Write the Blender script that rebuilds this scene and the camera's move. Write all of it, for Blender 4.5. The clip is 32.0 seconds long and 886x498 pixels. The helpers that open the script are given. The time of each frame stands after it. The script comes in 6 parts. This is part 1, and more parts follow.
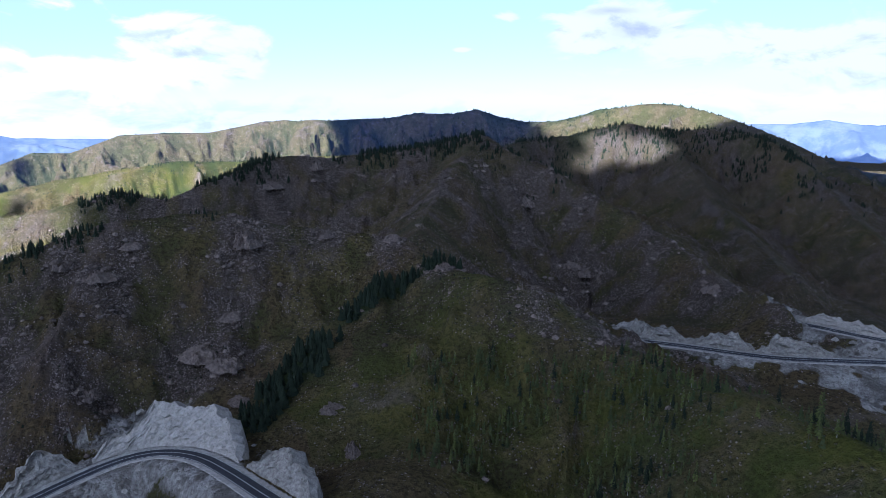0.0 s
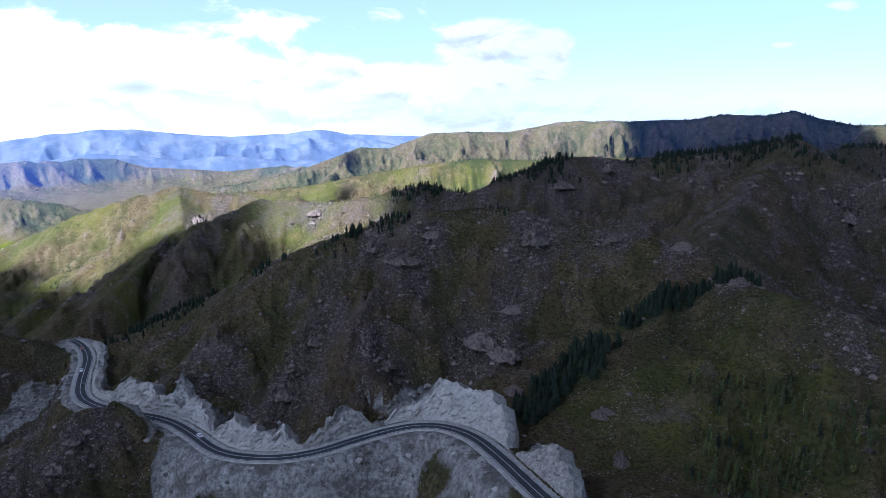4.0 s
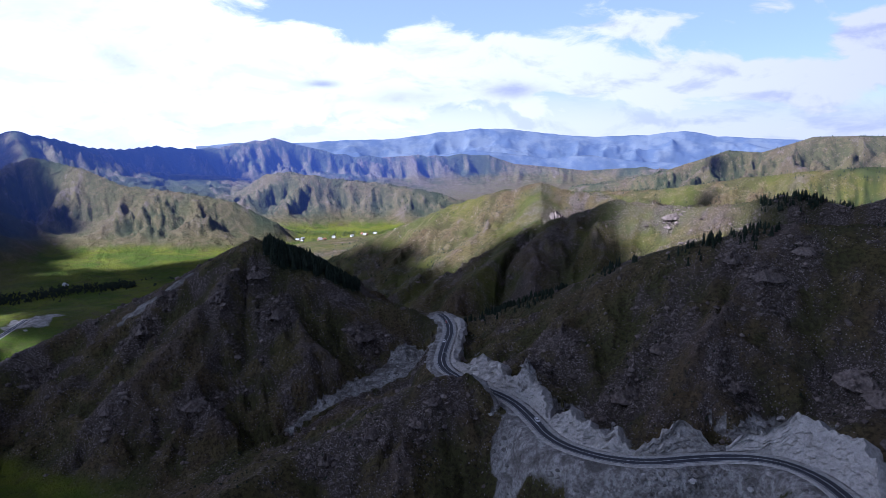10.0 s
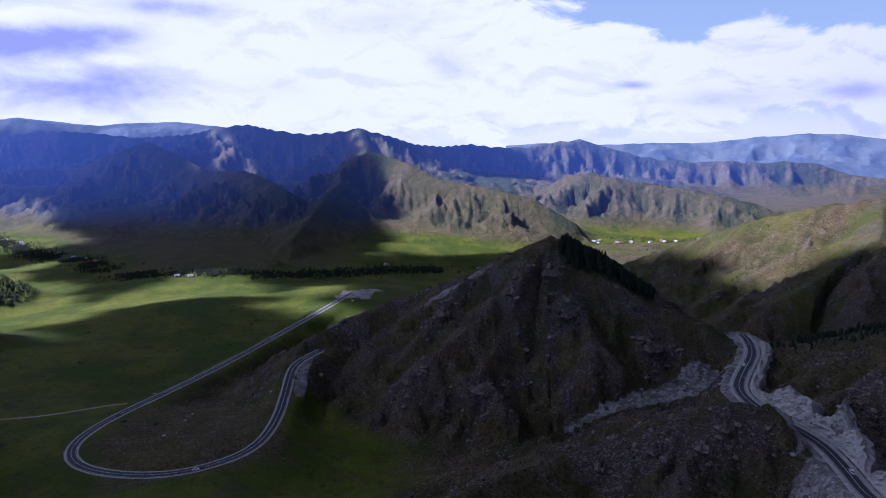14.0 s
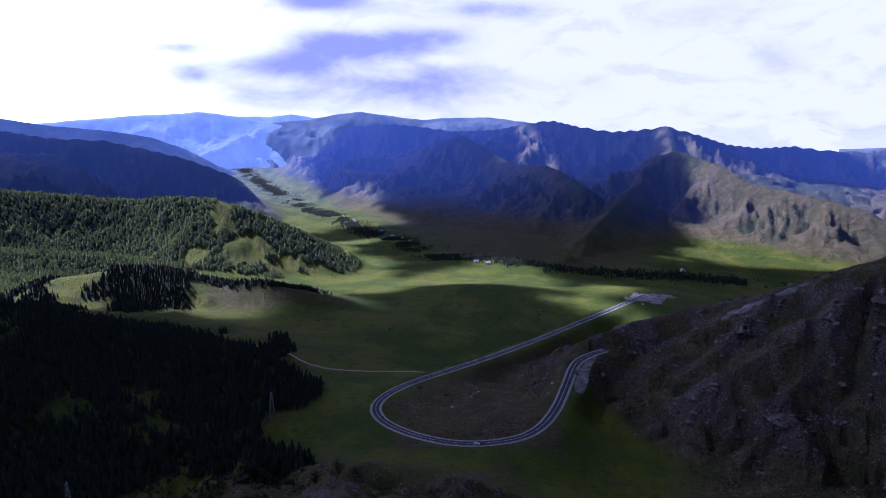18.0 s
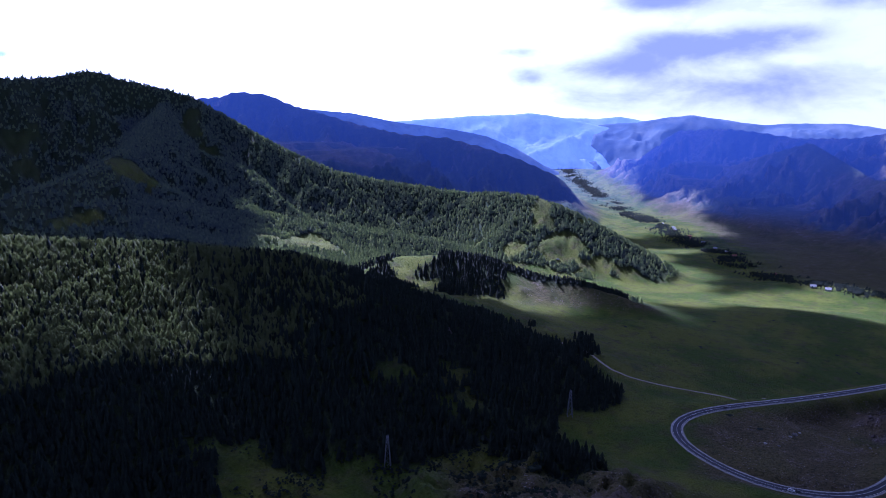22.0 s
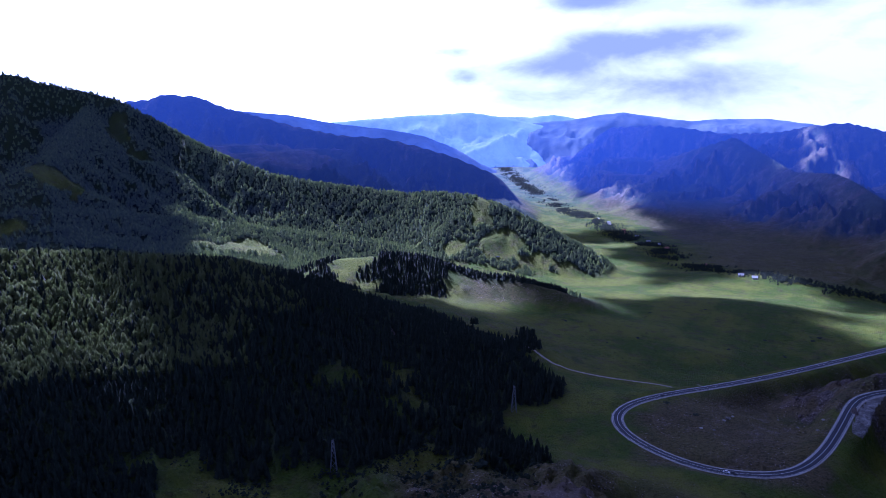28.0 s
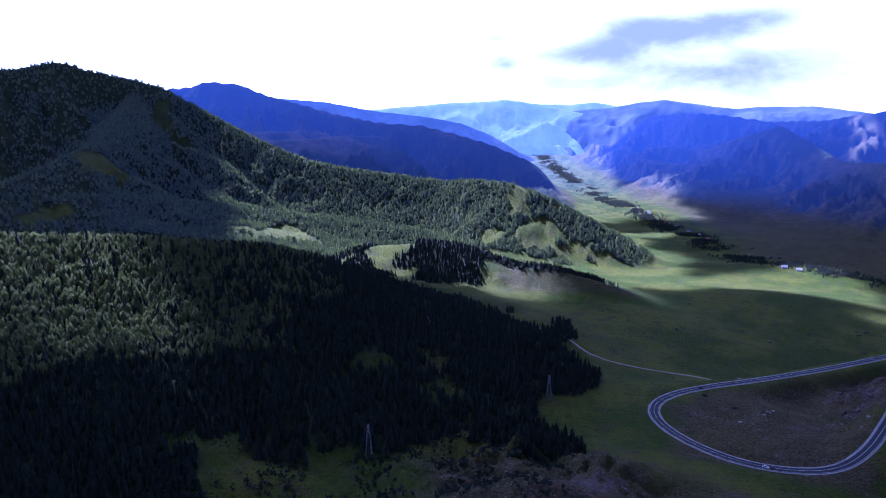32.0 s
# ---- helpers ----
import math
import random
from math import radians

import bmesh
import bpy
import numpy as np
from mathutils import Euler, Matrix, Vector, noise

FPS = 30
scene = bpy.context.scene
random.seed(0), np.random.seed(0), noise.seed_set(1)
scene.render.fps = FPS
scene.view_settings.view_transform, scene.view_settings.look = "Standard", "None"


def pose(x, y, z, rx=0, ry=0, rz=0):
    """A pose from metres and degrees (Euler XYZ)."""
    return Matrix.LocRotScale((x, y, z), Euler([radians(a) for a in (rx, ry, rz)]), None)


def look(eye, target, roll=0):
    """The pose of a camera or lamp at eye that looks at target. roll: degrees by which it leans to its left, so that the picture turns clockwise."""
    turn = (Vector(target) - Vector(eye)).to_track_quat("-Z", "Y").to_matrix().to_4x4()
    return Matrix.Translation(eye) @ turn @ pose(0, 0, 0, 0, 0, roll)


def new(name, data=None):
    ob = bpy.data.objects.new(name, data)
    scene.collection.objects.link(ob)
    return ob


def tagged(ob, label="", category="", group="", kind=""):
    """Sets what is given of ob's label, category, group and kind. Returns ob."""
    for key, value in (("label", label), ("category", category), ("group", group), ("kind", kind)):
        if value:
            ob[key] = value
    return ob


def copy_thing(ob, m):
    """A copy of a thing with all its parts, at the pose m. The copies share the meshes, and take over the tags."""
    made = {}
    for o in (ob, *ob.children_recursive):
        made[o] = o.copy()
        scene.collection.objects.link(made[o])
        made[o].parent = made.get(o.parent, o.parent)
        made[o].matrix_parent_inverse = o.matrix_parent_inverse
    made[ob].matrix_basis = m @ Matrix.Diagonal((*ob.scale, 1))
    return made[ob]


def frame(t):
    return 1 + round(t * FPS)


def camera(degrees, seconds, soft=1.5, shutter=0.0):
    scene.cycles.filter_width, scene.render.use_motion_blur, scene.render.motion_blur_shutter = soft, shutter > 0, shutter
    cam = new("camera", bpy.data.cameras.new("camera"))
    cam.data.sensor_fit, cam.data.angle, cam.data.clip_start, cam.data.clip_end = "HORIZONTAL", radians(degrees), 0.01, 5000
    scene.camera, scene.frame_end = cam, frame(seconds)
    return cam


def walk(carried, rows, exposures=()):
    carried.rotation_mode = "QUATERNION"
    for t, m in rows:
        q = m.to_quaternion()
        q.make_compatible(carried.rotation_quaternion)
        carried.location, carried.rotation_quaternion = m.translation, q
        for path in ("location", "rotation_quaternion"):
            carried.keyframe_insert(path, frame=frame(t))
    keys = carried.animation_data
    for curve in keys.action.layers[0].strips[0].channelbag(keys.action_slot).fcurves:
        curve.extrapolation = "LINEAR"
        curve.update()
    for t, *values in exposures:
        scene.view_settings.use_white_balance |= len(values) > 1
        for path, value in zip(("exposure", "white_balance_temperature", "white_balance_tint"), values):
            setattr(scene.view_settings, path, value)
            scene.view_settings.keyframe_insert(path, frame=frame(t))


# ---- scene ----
EYE_Z = 240.0
cam = camera(65.0, 32.0, soft=0.6)
# seconds, pitch, roll, bearing of the hovering camera
TURNS = [
    (0, -11.90, -0.25, 0.05), (0.5, -11.88, -0.19, -0.96), (1, -11.90, -0.12, -1.16), (1.5, -11.93, -0.08, 1.19),
    (2, -11.96, 0.01, 5.22), (2.5, -11.97, 0.06, 12.65), (3, -11.94, -0.06, 19.63), (3.5, -11.93, -0.13, 22.21),
    (5.5, -11.95, -0.25, 29.41), (6, -11.97, -0.26, 32.04), (6.5, -12.01, -0.23, 34.51), (7, -12.02, -0.16, 36.54),
    (7.5, -12.00, -0.15, 37.85), (8, -12.00, -0.05, 37.14), (8.5, -11.98, 0.03, 39.25), (9, -11.99, 0.23, 45.09),
    (9.5, -11.94, 0.25, 49.31), (10, -11.86, 0.25, 52.56), (10.5, -11.76, 0.34, 57.31), (11, -11.69, 0.25, 63.75),
    (11.5, -11.63, 0.21, 70.40), (12, -11.56, 0.13, 74.95), (12.5, -11.51, 0.08, 76.68), (13, -11.48, 0.09, 76.88),
    (13.5, -11.57, 0.16, 76.52), (15.5, -12.07, 0.13, 83.02), (16, -12.04, 0.02, 85.58), (16.5, -11.97, 0.05, 89.22),
    (17, -11.93, -0.02, 95.48), (17.5, -11.95, -0.05, 100.07), (18, -11.87, -0.06, 101.43), (18.5, -11.85, -0.03, 101.81),
    (19, -11.84, -0.06, 102.44), (19.5, -11.83, -0.02, 104.77), (20, -11.80, -0.08, 109.86), (20.5, -11.86, -0.30, 117.01),
    (21, -11.85, -0.49, 124.23), (21.5, -11.87, -0.55, 127.09), (22, -11.83, -0.53, 127.52), (22.5, -11.75, -0.40, 126.37),
    (23, -11.69, -0.27, 125.00), (23.5, -11.67, -0.14, 124.52), (24, -11.73, -0.15, 124.85), (24.5, -11.74, -0.08, 125.27),
    (25, -11.76, -0.04, 122.82), (25.5, -11.75, 0.13, 119.05), (27.5, -11.82, 0.14, 121.46), (28, -11.81, 0.13, 122.38),
    (28.5, -11.77, 0.11, 123.19), (29, -11.83, 0.11, 124.17), (29.5, -11.91, 0.14, 124.83), (30, -11.94, 0.12, 125.21),
    (30.5, -11.92, 0.18, 125.16), (31, -12.18, 0.18, 125.06), (31.5, -12.82, 0.16, 125.15), (32, -12.80, 0.15, 125.44),
]

walk(cam, [(t, pose(0, 0, EYE_Z, 90 + p, r, b)) for t, p, r, b in TURNS],
     exposures=((0.0, 2.08, 5120, 14), (4.0, 2.0, 5090, 16), (9.0, 1.66, 5100, 22), (13.5, 1.18, 5080, 31), (19.0, 1.25, 4720, 45), (24.0, 1.48, 4350, 51), (30.5, 1.62, 4300, 52), (32.0, 1.8, 4300, 52)))

# ---- sun, sky ----
SUN_BEARING, SUN_HEIGHT = 150.0, 42.0
TO_SUN = Vector((-math.sin(radians(SUN_BEARING)) * math.cos(radians(SUN_HEIGHT)),
                 math.cos(radians(SUN_BEARING)) * math.cos(radians(SUN_HEIGHT)), math.sin(radians(SUN_HEIGHT))))
sun_data = bpy.data.lights.new("sun", "SUN")
sun_data.energy, sun_data.angle, sun_data.color = 5.0, radians(0.6), (1.0, 0.95, 0.86)
sun = new("sun", sun_data)
sun.matrix_world = look(TO_SUN * 3000, (0, 0, 0))


class Nodes:
    """A short way to write node trees."""

    def __init__(self, tree):
        self.tree = tree
        tree.nodes.clear()

    def add(self, kind, ins=None, operation="", data_type="", interpolation="", attribute=""):
        n = self.tree.nodes.new(kind)
        if operation:
            n.operation = operation
        if data_type:
            n.data_type = data_type
        if interpolation:
            n.interpolation_type = interpolation
        if attribute:
            n.attribute_name = attribute
        for k, v in (ins or {}).items():
            if isinstance(v, bpy.types.NodeSocket):
                self.tree.links.new(v, n.inputs[k])
            else:
                n.inputs[k].default_value = v
        return n

    def math(self, op, a, b=0.0, c=0.0, clamp=False):
        n = self.add("ShaderNodeMath", {0: a, 1: b, 2: c}, operation=op)
        n.use_clamp = clamp
        return n.outputs[0]

    def mix(self, f, a, b, mode="MIX"):
        n = self.add("ShaderNodeMix", {0: f, 6: a, 7: b}, data_type="RGBA")
        n.blend_type = mode
        return n.outputs[2]

    def noise(self, vec, scale, detail=4.0, rough=0.55, dist=0.0):
        return self.add("ShaderNodeTexNoise", {"Vector": vec, "Scale": scale, "Detail": detail, "Roughness": rough, "Distortion": dist}).outputs[0]

    def ramp(self, f, lo, hi, a=0.0, b=1.0):
        n = self.add("ShaderNodeMapRange", {0: f, 1: lo, 2: hi, 3: a, 4: b}, interpolation="SMOOTHSTEP")
        return n.outputs[0]


def rgb(r, g, b):
    return (r, g, b, 1.0)


world = bpy.data.worlds.new("sky")
world.use_nodes = True
scene.world = world
N = Nodes(world.node_tree)
sky = N.add("ShaderNodeTexSky")
sky.sky_type, sky.sun_disc = "NISHITA", False
sky.sun_elevation, sky.sun_rotation = radians(SUN_HEIGHT), radians(-SUN_BEARING)
sky.altitude, sky.air_density, sky.dust_density = 1500.0, 1.0, 0.2
way = N.add("ShaderNodeTexCoord").outputs["Generated"]
parts = N.add("ShaderNodeSeparateXYZ", {0: way})
bearing = N.math("MULTIPLY", N.math("ARCTAN2", N.math("MULTIPLY", parts.outputs[0], -1.0), parts.outputs[1]), 180 / math.pi)
height = N.math("MULTIPLY", N.math("ARCSINE", parts.outputs[2]), 180 / math.pi)
flat = N.add("ShaderNodeCombineXYZ", {0: N.math("MULTIPLY", bearing, 0.055), 1: N.math("MULTIPLY", height, 0.15), 2: 0.37}).outputs[0]
# how cloudy each stretch of the sky is: bearing, height, half width, half height, amount
CLOUDS = [(21.2, 4.4, 3.0, 1.7, 1.5), (15.3, 3.7, 2.2, 1.9, 1.3), (18.5, 1.9, 5.0, 0.9, 0.5), (31, 1.6, 9, 2.0, 0.6), (6, 1.6, 6, 1.2, -0.3), (28.5, 6.5, 3.0, 0.9, 0.5), (-13, 5.6, 7, 2.0, 0.75), (-24, 4.2, 10, 1.3, 0.6), (-28, 1.8, 9, 1.3, 0.5), (5, 4.0, 12, 5.0, -0.45), (27.2, 4.4, 2.0, 1.2, -0.6), (-1.3, 4.1, 0.8, 0.25, 0.7), (-5.0, 6.8, 1.2, 0.6, 0.5),
          (46, 3.0, 9, 3.0, 0.6), (54, 2.4, 7, 2.6, 0.6), (38, 5.6, 4, 1.0, 0.5), (66, 2.0, 8, 4.0, 0.6), (82, 4.0, 16, 7.0, 1.2), (136, 6, 26, 12.0, 1.3), (103, 3.5, 16, 7.0, 1.3), (59.5, 6.8, 4.5, 1.7, -0.75), (48, 7.4, 4, 1.2, -0.5)]
# violet-grey parts of the clouds, in the same way
GREYS = [(108.5, 4.4, 5, 1.0, 1.2), (112.8, 3.0, 3.5, 0.9, 0.8), (103, 5.0, 3.5, 0.9, 0.8), (110.7, 7.6, 4, 0.7, 1.1), (97.5, 7.1, 4.5, 0.7, 0.8), (116.5, 2.8, 3, 0.7, 0.5), (101, 1.6, 9, 1.2, 0.42), (121.5, 4.0, 2.8, 0.5, 0.6),
         (120.8, 2.0, 1.6, 0.8, 0.4), (76.5, 3.2, 2.0, 1.2, 0.5), (82, 6.3, 6, 1.2, 0.3), (62, 1.5, 1.5, 0.35, 0.7), (55, 0.4, 5, 0.8, 0.45), (47, 1.0, 3.5, 0.8, 0.5), (-14.5, 5.2, 2.5, 0.9, 0.45), (-13, 6.9, 3, 0.4, 0.45), (20, 3.5, 2, 0.4, 0.4), (101.6, 3.3, 1.5, 0.35, -0.6), (108, 0.2, 12, 1.4, 0.48), (113, 1.6, 9, 1.6, 0.22), (104, 3.2, 7, 2.6, 0.28)]


def blobs(rows):
    total = 0.0
    for b0, h0, wb, wh, k in rows:
        db = N.math("DIVIDE", N.math("SUBTRACT", bearing, b0), wb)
        dh = N.math("DIVIDE", N.math("SUBTRACT", height, h0), wh)
        rr = N.math("ADD", N.math("MULTIPLY", db, db), N.math("MULTIPLY", dh, dh))
        total = N.math("ADD", total, N.math("MULTIPLY", N.math("POWER", 2.718, N.math("MULTIPLY", rr, -1.0)), k))
    return total


amount = blobs(CLOUDS)


def sky_noise(lift, scale, detail, rough, dist):
    spot = N.add("ShaderNodeCombineXYZ", {0: N.math("MULTIPLY", bearing, 0.055), 1: N.math("MULTIPLY", N.math("ADD", height, lift), 0.12), 2: 0.37}).outputs[0]
    return N.noise(spot, scale, detail, rough, dist)


billow, billow_above = sky_noise(0.0, 3.4, 11.0, 0.58, 0.45), sky_noise(0.9, 3.4, 6.0, 0.58, 0.45)
wisps = N.noise(flat, 1.1, 6.0, 0.5, 0.6)
body = N.math("ADD", N.math("ADD", amount, N.math("MULTIPLY", N.math("SUBTRACT", billow, 0.5), 1.9)), N.math("MULTIPLY", N.math("SUBTRACT", wisps, 0.5), 1.0))
cover = N.ramp(body, 0.18, 0.50)
# the undersides of the billows are greyer than their tops
under = N.math("MULTIPLY", N.ramp(N.math("SUBTRACT", billow_above, billow), -0.02, 0.2), N.ramp(bearing, 20.0, 75.0, 1.0, 0.45))
grey = N.mix(N.math("MULTIPLY", under, 0.62), rgb(1.04, 1.04, 1.04), rgb(0.52, 0.58, 0.76))
dark_cloud = blobs(GREYS)
soft_edge = sky_noise(3.0, 2.4, 10.0, 0.58, 0.2)
rain = N.ramp(N.math("ADD", dark_cloud, N.math("MULTIPLY", N.math("SUBTRACT", soft_edge, 0.5), N.math("ADD", 0.5, N.math("MULTIPLY", dark_cloud, 2.6)))), 0.0, 1.25)
grey = N.mix(rain, grey, rgb(0.40, 0.44, 0.72))
cover = N.math("MAXIMUM", cover, N.ramp(height, 1.6, -2.0, 0.0, 0.8))
over = N.ramp(height, 8.3, 24.0)
grey = N.mix(over, grey, rgb(0.055, 0.068, 0.11))
cover = N.math("MAXIMUM", cover, over)
clear = N.add("ShaderNodeBackground", {0: N.mix(0.6, N.mix(1.0, sky.outputs[0], rgb(0.75, 0.95, 1.1), "MULTIPLY"), rgb(4.1, 4.5, 4.7)), 1: 0.05})
db = N.math("DIVIDE", N.math("SUBTRACT", bearing, 141.0), 19.0)
glare = N.math("MULTIPLY", N.math("POWER", 2.718, N.math("MULTIPLY", N.math("MULTIPLY", db, db), -1.0)), N.ramp(height, 26.0, 6.0))
cloudy = N.add("ShaderNodeBackground", {0: grey, 1: N.math("ADD", N.ramp(bearing, 5.0, 70.0, 0.245, 0.40), N.math("MULTIPLY", N.math("MULTIPLY", glare, 0.6), N.math("SUBTRACT", 1.0, rain)))})
both = N.add("ShaderNodeMixShader", {0: cover, 1: clear.outputs[0], 2: cloudy.outputs[0]})
N.add("ShaderNodeOutputWorld", {0: both.outputs[0]})

# ---- noise on arrays ----


def hash2(ix, iy, seed):
    h = (ix.astype(np.int64) * 374761393 + iy.astype(np.int64) * 668265263 + seed * 1274126177) & 0xFFFFFFFF
    h = ((h ^ (h >> 13)) * 1274126177) & 0xFFFFFFFF
    return ((h ^ (h >> 16)) & 0xFFFF).astype(np.float32) / 65535.0


def vnoise(x, y, seed=0):
    ix, iy = np.floor(x), np.floor(y)
    fx, fy = (x - ix).astype(np.float32), (y - iy).astype(np.float32)
    fx, fy = fx * fx * fx * (fx * (fx * 6 - 15) + 10), fy * fy * fy * (fy * (fy * 6 - 15) + 10)
    a, b = hash2(ix, iy, seed), hash2(ix + 1, iy, seed)
    c, d = hash2(ix, iy + 1, seed), hash2(ix + 1, iy + 1, seed)
    return (a + (b - a) * fx) * (1 - fy) + (c + (d - c) * fx) * fy


def fbm(x, y, size, octaves=4, seed=0, gain=0.5):
    total, amp, norm = 0.0, 1.0, 0.0
    for k in range(octaves):
        u, v = x / size, y / size
        c, s = math.cos(0.6 * k + 0.3), math.sin(0.6 * k + 0.3)
        total = total + amp * vnoise(u * c - v * s + 13.7 * k, u * s + v * c + 7.1 * k, seed + k)
        norm, amp, size = norm + amp, amp * gain, size * 0.5
    return total / norm


def ridged(x, y, size, octaves=4, seed=0, gain=0.5):
    total, amp, norm = 0.0, 1.0, 0.0
    for k in range(octaves):
        u, v = x / size, y / size
        c, s = math.cos(0.9 * k + 0.2), math.sin(0.9 * k + 0.2)
        total = total + amp * (1 - np.abs(2 * vnoise(u * c - v * s + 3.3 * k, u * s + v * c + 9.2 * k, seed + k) - 1))
        norm, amp, size = norm + amp, amp * gain, size * 0.5
    return total / norm


def sstep(v, lo, hi):
    v = np.clip((v - lo) / (hi - lo), 0, 1)
    return v * v * (3 - 2 * v)


# ---- the plan of the land ----


def polar(b, d):
    return -math.sin(radians(b)) * d, math.cos(radians(b)) * d


def crest(*rows):
    """Points of a crest line from bearing, angle above the eye's level and distance."""
    return [(*polar(b, d), EYE_Z + d * math.tan(radians(e))) for b, e, d in rows]


